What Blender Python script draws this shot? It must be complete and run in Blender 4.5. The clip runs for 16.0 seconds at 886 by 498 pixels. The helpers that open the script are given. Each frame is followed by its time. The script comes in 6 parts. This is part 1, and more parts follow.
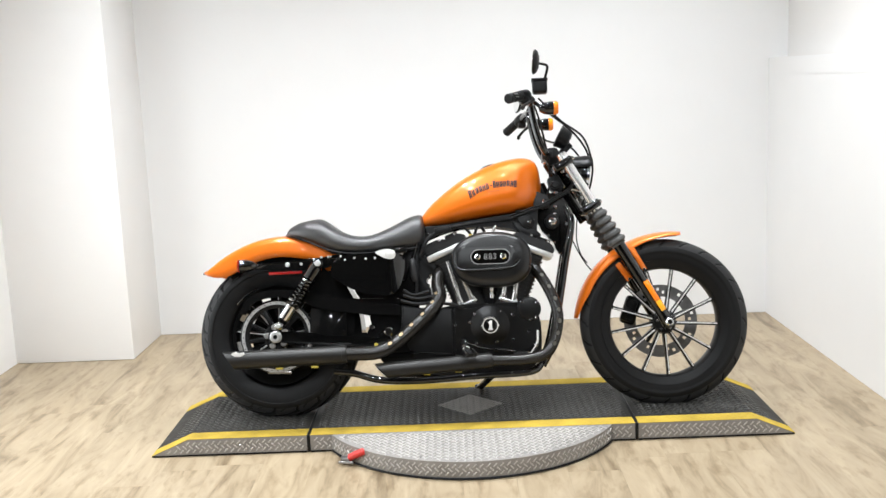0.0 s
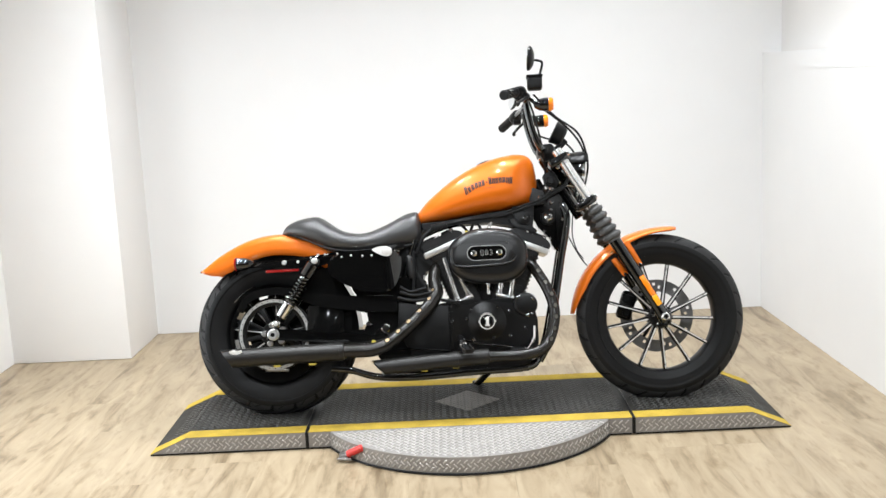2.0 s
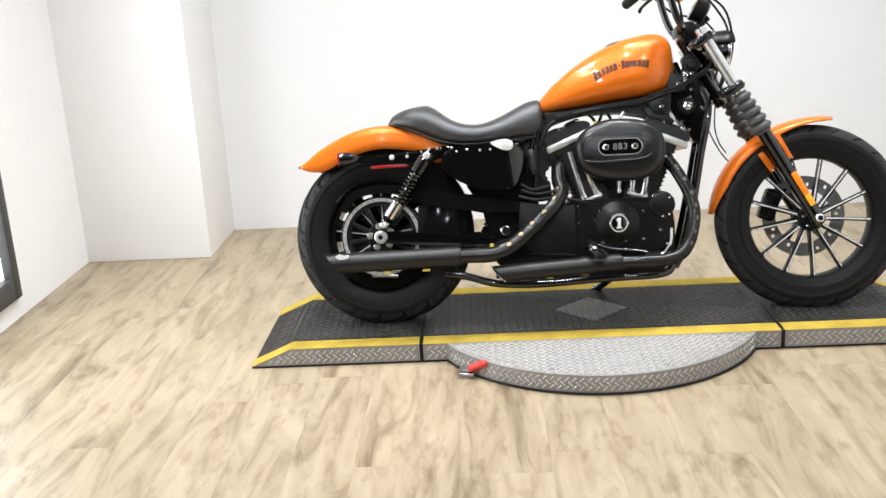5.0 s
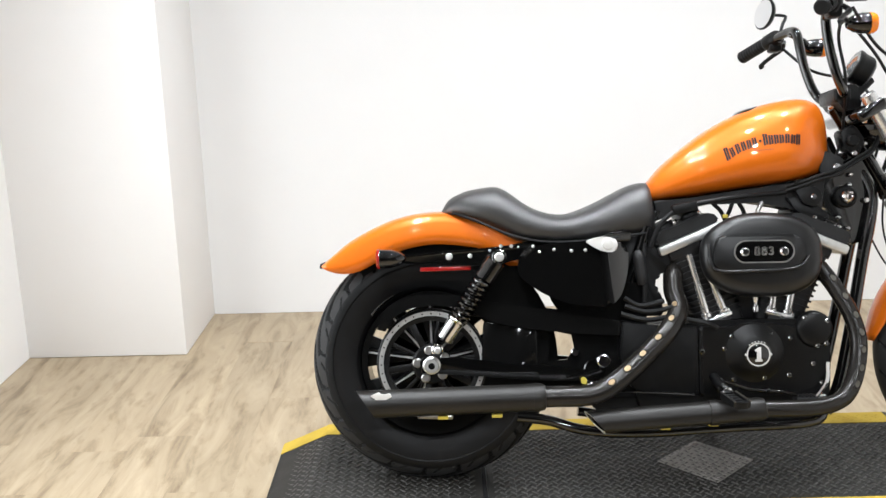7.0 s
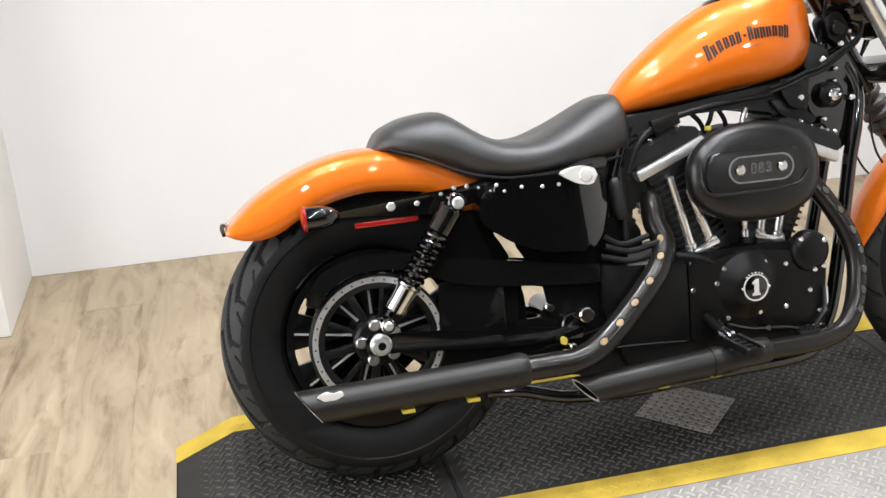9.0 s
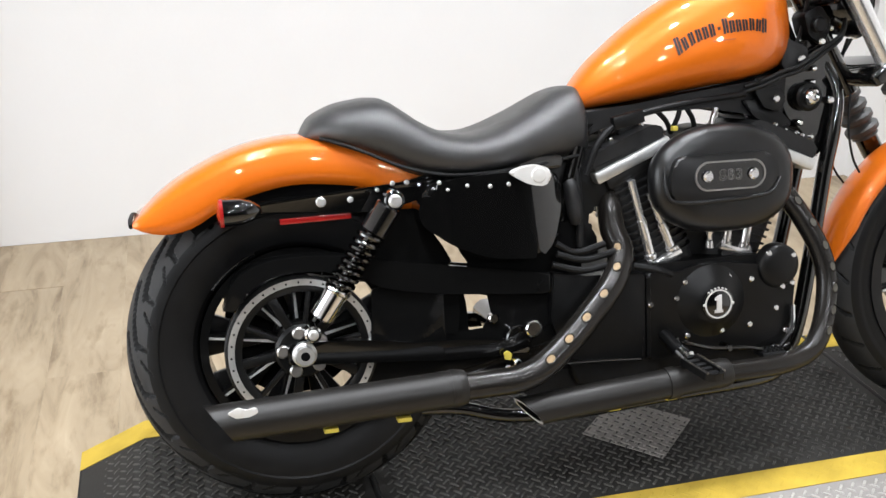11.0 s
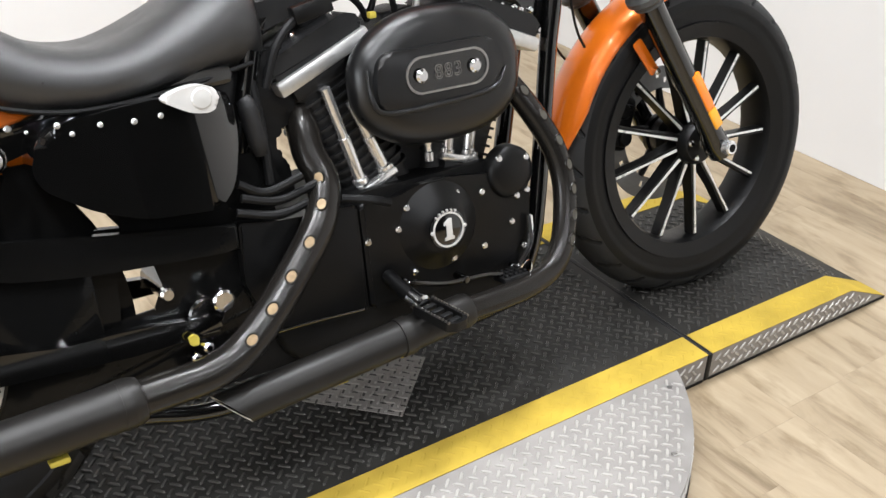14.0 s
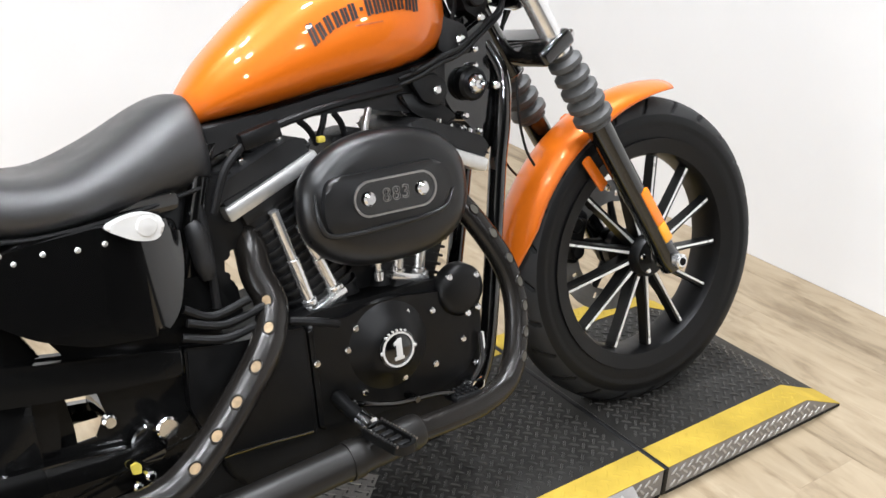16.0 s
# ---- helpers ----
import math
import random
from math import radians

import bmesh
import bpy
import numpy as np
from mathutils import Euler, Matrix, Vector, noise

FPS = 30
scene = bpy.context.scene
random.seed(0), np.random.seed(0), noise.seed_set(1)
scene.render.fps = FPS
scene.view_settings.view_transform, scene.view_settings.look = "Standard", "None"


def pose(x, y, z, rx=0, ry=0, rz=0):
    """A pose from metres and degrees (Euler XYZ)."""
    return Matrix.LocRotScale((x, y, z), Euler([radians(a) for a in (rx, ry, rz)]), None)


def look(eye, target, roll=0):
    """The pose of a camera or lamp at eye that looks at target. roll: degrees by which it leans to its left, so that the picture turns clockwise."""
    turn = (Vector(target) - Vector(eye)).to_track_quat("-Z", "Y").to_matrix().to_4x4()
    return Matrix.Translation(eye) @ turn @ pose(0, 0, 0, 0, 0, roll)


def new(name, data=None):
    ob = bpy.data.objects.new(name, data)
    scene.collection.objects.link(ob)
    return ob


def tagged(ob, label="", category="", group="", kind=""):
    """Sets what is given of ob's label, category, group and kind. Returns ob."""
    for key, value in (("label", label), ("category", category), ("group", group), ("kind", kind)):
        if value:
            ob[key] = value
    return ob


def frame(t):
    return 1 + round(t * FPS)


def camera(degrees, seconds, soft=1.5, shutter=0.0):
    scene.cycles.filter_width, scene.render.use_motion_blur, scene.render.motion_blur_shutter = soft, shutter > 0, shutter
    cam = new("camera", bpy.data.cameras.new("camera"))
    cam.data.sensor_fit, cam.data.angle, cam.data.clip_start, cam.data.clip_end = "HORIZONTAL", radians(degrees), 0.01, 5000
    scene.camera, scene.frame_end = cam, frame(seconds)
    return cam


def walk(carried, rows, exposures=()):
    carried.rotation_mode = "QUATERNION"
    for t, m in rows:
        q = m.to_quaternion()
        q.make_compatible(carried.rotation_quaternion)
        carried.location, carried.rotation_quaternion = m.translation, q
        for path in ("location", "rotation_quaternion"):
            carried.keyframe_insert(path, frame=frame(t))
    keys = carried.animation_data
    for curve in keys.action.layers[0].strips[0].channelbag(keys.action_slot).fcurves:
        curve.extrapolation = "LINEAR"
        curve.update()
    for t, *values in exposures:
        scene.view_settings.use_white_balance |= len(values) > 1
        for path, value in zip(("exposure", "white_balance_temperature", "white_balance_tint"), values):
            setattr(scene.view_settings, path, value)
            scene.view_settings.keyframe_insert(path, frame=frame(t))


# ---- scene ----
cam = camera(47.9, 16.0)
PATH = [
    (0, (0.533, -3.557, 1.362), (0.516, -1.586, 1.024), -2.3),
    (0.5, (0.532, -3.56, 1.362), (0.51, -1.588, 1.03), -2.1),
    (1, (0.534, -3.557, 1.357), (0.53, -1.587, 1.012), -2.1),
    (1.5, (0.541, -3.557, 1.356), (0.548, -1.588, 1.008), -2.2),
    (2, (0.529, -3.569, 1.358), (0.521, -1.598, 1.016), -2.7),
    (2.5, (0.53, -3.57, 1.357), (0.539, -1.601, 1.008), -2.0),
    (3, (0.558, -3.574, 1.357), (0.553, -1.607, 0.994), -2.4),
    (3.5, (0.544, -3.554, 1.349), (0.351, -1.608, 0.932), -1.8),
    (4, (0.452, -3.455, 1.361), (0.358, -1.503, 0.935), -4.1),
    (4.2, (0.393, -3.434, 1.355), (0.257, -1.492, 0.898), -3.3),
    (6.3, (-0.035, -2.572, 1.335), (-0.007, -0.664, 0.734), -2.6),
    (6.5, (-0.076, -2.5, 1.339), (-0.094, -0.582, 0.774), -3.3),
    (7, (-0.125, -2.217, 1.333), (-0.125, -0.281, 0.831), -1.3),
    (7.5, (-0.187, -1.995, 1.344), (-0.155, -0.075, 0.785), -2.7),
    (8, (-0.354, -1.79, 1.341), (-0.09, 0.115, 0.794), -4.3),
    (8.5, (-0.454, -1.675, 1.329), (-0.043, 0.183, 0.713), -2.0),
    (9, (-0.448, -1.62, 1.323), (-0.023, 0.193, 0.592), -2.4),
    (9.2, (-0.45, -1.614, 1.314), (-0.015, 0.186, 0.559), -2.0),
    (11.3, (-0.287, -1.356, 1.291), (0.202, 0.413, 0.497), 0.8),
    (11.5, (-0.24, -1.295, 1.283), (0.26, 0.46, 0.463), 0.3),
    (12, (-0.197, -1.138, 1.277), (0.545, 0.527, 0.454), -0.0),
    (12.5, (-0.203, -1.018, 1.273), (0.679, 0.543, 0.387), 2.1),
    (13, (-0.179, -0.991, 1.267), (0.805, 0.511, 0.385), 3.4),
    (13.5, (-0.171, -0.999, 1.243), (0.823, 0.445, 0.281), 2.6),
    (14, (-0.161, -1.0, 1.221), (0.834, 0.41, 0.209), 2.2),
    (14.5, (-0.152, -1.004, 1.213), (0.874, 0.382, 0.2), 2.5),
    (15, (-0.139, -1.007, 1.213), (0.928, 0.355, 0.21), 2.4),
    (15.5, (-0.14, -1.015, 1.238), (0.947, 0.396, 0.329), 2.1),
    (16, (-0.12, -1.003, 1.268), (0.963, 0.447, 0.416), 2.6),
]
walk(cam, [(t, look(eye, target, roll)) for t, eye, target, roll in PATH],
     [(0, -0.13, 6230, 6.5), (6.3, -0.15, 6200, 7), (9.2, -0.24, 6330, 9), (11.3, -0.24, 6220, 9), (12.5, -0.20, 6200, 9), (14, -0.18, 6300, 9), (16, -0.11, 6180, 9)])

# ---- light: shop lamps above, added fill lamps in front, daylight from the glazed panel ----
world = bpy.data.worlds.new("world")
scene.world = world
world.use_nodes = True
world.node_tree.nodes["Background"].inputs[0].default_value = (0.9, 0.93, 1.0, 1)
world.node_tree.nodes["Background"].inputs[1].default_value = 0.05


def lamp(name, eye, target, power, size, colour=(0.985, 0.985, 1.0), spread=150, size_y=None):
    data = bpy.data.lights.new(name, "AREA")
    data.energy, data.color, data.size, data.spread = power, colour, size, radians(spread)
    data.shape = "DISK"
    if size_y:
        data.shape, data.size_y = "RECTANGLE", size_y
    ob = new(name, data)
    ob.matrix_world = look(eye, target)
    return ob


LAMP = 12.5
for x, y in ((-0.62, 0.75), (-0.42, 0.35), (-0.62, -0.6), (-0.42, -1.1), (0.35, -0.4), (0.58, 0.7), (1.07, 0.35), (1.43, 0.45), (1.78, 0.72), (1.3, -1.3), (0.45, -2.3)):
    lamp("ceiling_spot_or_fill", (x, y, 2.98), (x, y + 0.05, 0), LAMP * (1.3 if x < 0 and y < 0 else 1.0), 0.13, spread=125)
# unseen fill lamps, added to brighten the sides that face the viewer
for x, y in ((-0.7, -3.7), (0.5, -3.9), (1.6, -3.7)):
    lamp("ceiling_spot_or_fill", (x, y, 2.98), (x, y + 0.6, 0), LAMP * 2.0, 0.13, spread=140)
lamp("window_daylight", (-1.70, -0.05, 0.85), (0.5, 0.0, 0.6), 12.0, 1.1, (0.95, 0.98, 1.0), 160, 1.2)


# ---- materials ----
def material(name, colour, rough=0.5, metal=0.0, coat=0.0, grain=0.0, grain_size=60.0, bump=0.0, bump_size=200.0,
             rough_vary=0.0, ior=1.5, coat_rough=0.03, transmission=0.0, spec=0.5):
    """A node material with colour variation, uneven gloss and fine relief."""
    mat = bpy.data.materials.new(name)
    mat.use_nodes = True
    nt = mat.node_tree
    b = nt.nodes["Principled BSDF"]
    b.inputs["Base Color"].default_value = (*colour, 1)
    b.inputs["Roughness"].default_value = rough
    b.inputs["Metallic"].default_value = metal
    b.inputs["Coat Weight"].default_value = coat
    b.inputs["Coat Roughness"].default_value = coat_rough
    b.inputs["IOR"].default_value = ior
    b.inputs["Specular IOR Level"].default_value = spec
    b.inputs["Transmission Weight"].default_value = transmission
    tc = nt.nodes.new("ShaderNodeTexCoord")
    if grain > 0 or rough_vary > 0:
        n1 = nt.nodes.new("ShaderNodeTexNoise")
        n1.inputs["Scale"].default_value, n1.inputs["Detail"].default_value = grain_size, 5
        n2 = nt.nodes.new("ShaderNodeTexNoise")
        n2.inputs["Scale"].default_value, n2.inputs["Detail"].default_value = grain_size * 0.12, 3
        for n in (n1, n2):
            nt.links.new(tc.outputs["Object"], n.inputs["Vector"])
        add = nt.nodes.new("ShaderNodeMath")
        add.operation = "ADD"
        nt.links.new(n1.outputs[0], add.inputs[0])
        nt.links.new(n2.outputs[0], add.inputs[1])
        if grain > 0:
            mr = nt.nodes.new("ShaderNodeMapRange")
            mr.inputs["From Min"].default_value, mr.inputs["From Max"].default_value = 0.6, 1.4
            mr.inputs["To Min"].default_value, mr.inputs["To Max"].default_value = 1 - grain, 1 + grain
            nt.links.new(add.outputs[0], mr.inputs[0])
            mul = nt.nodes.new("ShaderNodeVectorMath")
            mul.operation = "SCALE"
            mul.inputs[0].default_value = colour
            nt.links.new(mr.outputs[0], mul.inputs["Scale"])
            nt.links.new(mul.outputs[0], b.inputs["Base Color"])
        if rough_vary > 0:
            mr2 = nt.nodes.new("ShaderNodeMapRange")
            mr2.inputs["From Min"].default_value, mr2.inputs["From Max"].default_value = 0.6, 1.4
            mr2.inputs["To Min"].default_value = max(0.02, rough - rough_vary)
            mr2.inputs["To Max"].default_value = rough + rough_vary
            nt.links.new(add.outputs[0], mr2.inputs[0])
            nt.links.new(mr2.outputs[0], b.inputs["Roughness"])
    if bump > 0:
        n3 = nt.nodes.new("ShaderNodeTexNoise")
        n3.inputs["Scale"].default_value, n3.inputs["Detail"].default_value = bump_size, 4
        nt.links.new(tc.outputs["Object"], n3.inputs["Vector"])
        bp = nt.nodes.new("ShaderNodeBump")
        bp.inputs["Strength"].default_value, bp.inputs["Distance"].default_value = bump, 0.002
        nt.links.new(n3.outputs[0], bp.inputs["Height"])
        nt.links.new(bp.outputs[0], b.inputs["Normal"])
    return mat


def emitting(name, colour, strength):
    mat = bpy.data.materials.new(name)
    mat.use_nodes = True
    b = mat.node_tree.nodes["Principled BSDF"]
    b.inputs["Base Color"].default_value = (*colour, 1)
    b.inputs["Emission Color"].default_value = (*colour, 1)
    b.inputs["Emission Strength"].default_value = strength
    return mat


def wood_floor():
    """Rustic light oak vinyl plank: long grain, knots, each plank with a tone of its own."""
    mat = bpy.data.materials.new("oak_vinyl_plank")
    mat.use_nodes = True
    nt = mat.node_tree
    b = nt.nodes["Principled BSDF"]
    tc = nt.nodes.new("ShaderNodeTexCoord")
    info = nt.nodes.new("ShaderNodeObjectInfo")
    shift = nt.nodes.new("ShaderNodeVectorMath")
    shift.operation = "MULTIPLY_ADD"
    comb = nt.nodes.new("ShaderNodeCombineXYZ")
    for k in range(3):
        nt.links.new(info.outputs["Random"], comb.inputs[k])
    nt.links.new(comb.outputs[0], shift.inputs[0])
    shift.inputs[1].default_value = (37.0, 53.0, 11.0)
    nt.links.new(tc.outputs["Object"], shift.inputs[2])
    mp = nt.nodes.new("ShaderNodeMapping")
    mp.inputs["Scale"].default_value = (6.5, 1.15, 1.0)
    nt.links.new(shift.outputs[0], mp.inputs[0])
    grain = nt.nodes.new("ShaderNodeTexNoise")
    grain.inputs["Scale"].default_value, grain.inputs["Detail"].default_value = 1.7, 8
    grain.inputs["Roughness"].default_value, grain.inputs["Distortion"].default_value = 0.64, 1.1
    nt.links.new(mp.outputs[0], grain.inputs["Vector"])
    ramp = nt.nodes.new("ShaderNodeValToRGB")
    e = ramp.color_ramp.elements
    e[0].position, e[0].color = 0.27, (0.128, 0.089, 0.048, 1)
    e[1].position, e[1].color = 0.74, (0.392, 0.316, 0.214, 1)
    mid = ramp.color_ramp.elements.new(0.48)
    mid.color = (0.300, 0.234, 0.151, 1)
    nt.links.new(grain.outputs[0], ramp.inputs[0])
    tone = nt.nodes.new("ShaderNodeMapRange")
    tone.inputs["To Min"].default_value, tone.inputs["To Max"].default_value = 0.955, 1.04
    nt.links.new(info.outputs["Random"], tone.inputs[0])
    mul = nt.nodes.new("ShaderNodeVectorMath")
    mul.operation = "SCALE"
    mp2 = nt.nodes.new("ShaderNodeMapping")
    mp2.inputs["Scale"].default_value = (20.0, 6.0, 1.0)
    nt.links.new(shift.outputs[0], mp2.inputs[0])
    fleck = nt.nodes.new("ShaderNodeTexNoise")
    fleck.inputs["Scale"].default_value, fleck.inputs["Detail"].default_value = 1.0, 5
    fleck.inputs["Roughness"].default_value = 0.6
    nt.links.new(mp2.outputs[0], fleck.inputs["Vector"])
    stain = nt.nodes.new("ShaderNodeValToRGB")
    f = stain.color_ramp.elements
    f[0].position, f[0].color = 0.30, (0.74, 0.70, 0.64, 1)
    f[1].position, f[1].color = 0.46, (1.08, 1.08, 1.08, 1)
    nt.links.new(fleck.outputs[0], stain.inputs[0])
    both = nt.nodes.new("ShaderNodeVectorMath")
    both.operation = "MULTIPLY"
    nt.links.new(ramp.outputs[0], both.inputs[0])
    nt.links.new(stain.outputs[0], both.inputs[1])
    nt.links.new(both.outputs[0], mul.inputs[0])
    nt.links.new(tone.outputs[0], mul.inputs["Scale"])
    nt.links.new(mul.outputs[0], b.inputs["Base Color"])
    b.inputs["Roughness"].default_value = 0.42
    bp = nt.nodes.new("ShaderNodeBump")
    bp.inputs["Strength"].default_value, bp.inputs["Distance"].default_value = 0.15, 0.001
    nt.links.new(grain.outputs[0], bp.inputs["Height"])
    nt.links.new(bp.outputs[0], b.inputs["Normal"])
    return mat


M_WALL = material("white_wall_paint", (0.795, 0.79, 0.785), 0.75, grain=0.012, grain_size=6, bump=0.08, bump_size=90)
M_BLACK = material("deep_gloss_black", (0.005, 0.005, 0.005), 0.09, grain=0.1, grain_size=40, rough_vary=0.04, spec=0.17)
M_CREAM = material("white_pier_paint", (0.86, 0.85, 0.84), 0.75, grain=0.012, grain_size=6, bump=0.08, bump_size=90)
M_SPRING = material("black_chrome", (0.10, 0.10, 0.10), 0.12, 1.0, rough_vary=0.05)
M_CEIL = material("ceiling_paint", (0.16, 0.155, 0.15), 0.9, grain=0.02, grain_size=5)
M_FLOOR = wood_floor()
# for unseen walls added so that gloss black reflects little light
M_DARKWALL = material("unseen_dark_wall", (0.075, 0.075, 0.077), 0.8, grain=0.03, grain_size=6)
M_GAP = material("floor_joint", (0.31, 0.25, 0.17), 0.8, grain=0.1)
M_ORANGE = material("orange_pearl_paint", (0.67, 0.146, 0.005), 0.36, 0.20, coat=0.75, grain=0.03, grain_size=900, ior=1.5, coat_rough=0.02, spec=0.25)
M_GLOSS = material("gloss_black_paint", (0.003, 0.003, 0.003), 0.10, coat=0.9, rough_vary=0.04, grain_size=20, spec=0.4)
M_SATIN = material("satin_black_enamel", (0.0035, 0.0035, 0.0036), 0.36, grain=0.2, grain_size=50, bump=0.12, bump_size=700, rough_vary=0.08, spec=0.26)
M_WRINKLE = material("wrinkle_black", (0.0085, 0.0085, 0.009), 0.48, grain=0.3, bump=0.35, bump_size=900, rough_vary=0.08, spec=0.36)
M_AIRBOX = material("soft_black_enamel", (0.0065, 0.0065, 0.0068), 0.31, grain=0.2, grain_size=40, bump=0.08, bump_size=800, rough_vary=0.05, spec=0.5)
M_EXH = material("dark_ceramic_exhaust", (0.0125, 0.0110, 0.0096), 0.24, 0.25, grain=0.12, grain_size=26, bump=0.03, bump_size=700, rough_vary=0.015, spec=0.45)
M_MUFF = material("satin_black_silencer", (0.0105, 0.0095, 0.0084), 0.40, 0.2, grain=0.15, grain_size=26, bump=0.04, bump_size=700, rough_vary=0.03, spec=0.42)
M_CASE = material("matt_black_casing", (0.004, 0.004, 0.0042), 0.55, grain=0.2, grain_size=40, bump=0.2, bump_size=800, rough_vary=0.06, spec=0.17)
M_CHROME = material("chrome", (0.74, 0.74, 0.75), 0.09, 1.0, rough_vary=0.05, grain_size=30)
M_ALU = material("machined_aluminium", (0.62, 0.62, 0.61), 0.36, 0.8, grain=0.12, grain_size=80, rough_vary=0.08)
M_STEEL = material("bare_steel", (0.40, 0.39, 0.38), 0.35, 1.0, grain=0.2, grain_size=60, rough_vary=0.1)
M_TYRE = material("tyre_rubber", (0.0055, 0.0055, 0.0058), 0.48, grain=0.25, grain_size=40, bump=0.15, bump_size=500, rough_vary=0.1, spec=0.20)
# paler copy of the tyre rubber: light on the tread put into colour
M_TREADR = material("lit_tread_rubber", (0.023, 0.023, 0.0233), 0.6, grain=0.3, grain_size=30, bump=0.2, bump_size=400, rough_vary=0.1, spec=0.25)
M_RIM = material("semi_gloss_black_rim", (0.0045, 0.0045, 0.0047), 0.40, grain=0.15, grain_size=60, rough_vary=0.06, spec=0.24)
M_RUBBER = material("black_rubber", (0.005, 0.005, 0.0053), 0.5, grain=0.2, bump=0.1, spec=0.25)
M_BOOT = material("grey_rubber_gaiter", (0.062, 0.062, 0.061), 0.55, grain=0.2, bump=0.1, bump_size=300)
M_LEATHER = material("black_vinyl_seat", (0.015, 0.015, 0.0155), 0.35, grain=0.15, grain_size=300, bump=0.3, bump_size=1400, rough_vary=0.08, spec=0.8)
M_AMBER = material("amber_lens", (0.95, 0.25, 0.010), 0.15, coat=0.6, grain=0.05)
M_RED = material("red_lens", (0.27, 0.008, 0.007), 0.18, coat=0.6, grain=0.1)
M_REDGRIP = material("red_vinyl_grip", (0.55, 0.035, 0.03), 0.4, grain=0.1)
M_YTAG = material("yellow_tag", (0.50, 0.40, 0.05), 0.6, grain=0.15)
M_YELLOW = material("yellow_paint", (0.405, 0.285, 0.040), 0.8, grain=0.3, grain_size=14, bump=0.1, bump_size=300, rough_vary=0.08, spec=0.2)
M_TREADB = material("black_tread_plate", (0.0165, 0.0155, 0.0138), 0.52, 0.0, grain=0.45, grain_size=16, bump=0.15, bump_size=400, rough_vary=0.14, spec=0.26)
# worn lugs, with their highlights also put into the paler colour
M_LUGB = material("worn_highlit_black_lug", (0.050, 0.048, 0.044), 0.36, 0.35, grain=0.5, grain_size=24, rough_vary=0.1)
# same metal as the silver plate, lighter to paint in lug highlights
M_LUGS = material("highlit_silver_lug", (0.42, 0.40, 0.375), 0.33, 0.20, grain=0.15, grain_size=30)
M_SILVER = material("silver_enamel", (0.66, 0.65, 0.63), 0.38, 0.25, grain=0.06, grain_size=60)
M_TREADS = material("silver_tread_plate", (0.245, 0.230, 0.215), 0.55, 0.10, grain=0.25, grain_size=18, bump=0.1, bump_size=300, rough_vary=0.1)
M_DECAL = material("dark_decal", (0.012, 0.004, 0.003), 0.3, coat=0.8, grain=0.1)
M_DECAL2 = material("faint_orange_decal", (0.42, 0.085, 0.008), 0.3, coat=0.8, grain=0.1)
# black for the numeral fill, and for shade painted into holes
M_DARK = material("shade_and_print_black", (0.003, 0.003, 0.003), 0.7, grain=0.1, spec=0.15)
M_COPPER = material("heat_tinted_steel", (0.21, 0.148, 0.082), 0.42, 0.5, grain=0.5, grain_size=120)
M_SLOT = material("dull_inner_pipe", (0.075, 0.070, 0.058), 0.5, 0.3, grain=0.4, grain_size=120)
M_FRAME = material("weathered_black_frame", (0.045, 0.045, 0.045), 0.5, grain=0.2, grain_size=20)
M_GLASS = material("lens_glass", (0.9, 0.92, 0.92), 0.05, transmission=0.9)
M_MIRROR = material("mirror_glass", (0.85, 0.86, 0.87), 0.03, 1.0)
M_DISC = material("brushed_steel", (0.21, 0.207, 0.203), 0.38, 0.3, grain=0.12, grain_size=90)
M_MACH = material("machined_edge", (0.85, 0.85, 0.84), 0.30, 0.45, grain=0.12, grain_size=40, rough_vary=0.1)
M_TUBE = material("bright_tube_chrome", (0.86, 0.86, 0.86), 0.20, 0.85, rough_vary=0.05, grain_size=40)
# wall paint with the upper wall's shade mixed into the colour
M_UPPER = material("shaded_wall_paint", (0.74, 0.722, 0.70), 0.8, grain=0.015, grain_size=6)
M_PANEL = emitting("bright_daylight_panel", (0.97, 0.98, 1.0), 3.2)


# ---- mesh helpers ----
def finish(name, bm, mats, parent=None, angle=38):
    me = bpy.data.meshes.new(name)
    bmesh.ops.recalc_face_normals(bm, faces=bm.faces)
    bm.to_mesh(me)
    bm.free()
    for m in mats if isinstance(mats, (list, tuple)) else (mats,):
        me.materials.append(m)
    me.polygons.foreach_set("use_smooth", [True] * len(me.polygons))
    me.set_sharp_from_angle(angle=radians(angle))
    ob = new(name, me)
    ob.parent = parent
    return ob


def part(name, bm, mats, parent, label="", angle=38):
    ob = finish(name, bm, mats, parent, angle)
    return tagged(ob, label) if label else ob


def again(ob, m=None):
    """A repeat of a part on the same mesh, under the same parent, moved by m."""
    o = ob.copy()
    scene.collection.objects.link(o)
    if m is not None:
        o.matrix_basis = m @ ob.matrix_basis
    return o


def box(bm, c, s, bevel=0.0, m=None, seg=2, mat=0):
    r = bmesh.ops.create_cube(bm, size=1.0)
    vs = r["verts"]
    t = Matrix.Translation(c) @ (m if m is not None else Matrix.Identity(4)) @ Matrix.Diagonal((*s, 1))
    bmesh.ops.transform(bm, matrix=t, verts=vs)
    fs = {f for v in vs for f in v.link_faces}
    if bevel > 0:
        es = list({e for v in vs for e in v.link_edges})
        out = bmesh.ops.bevel(bm, geom=es, offset=bevel, segments=seg, affect="EDGES", profile=0.5)
        fs |= set(out["faces"])
    for f in fs:
        if f.is_valid:
            f.material_index = mat
    return bm


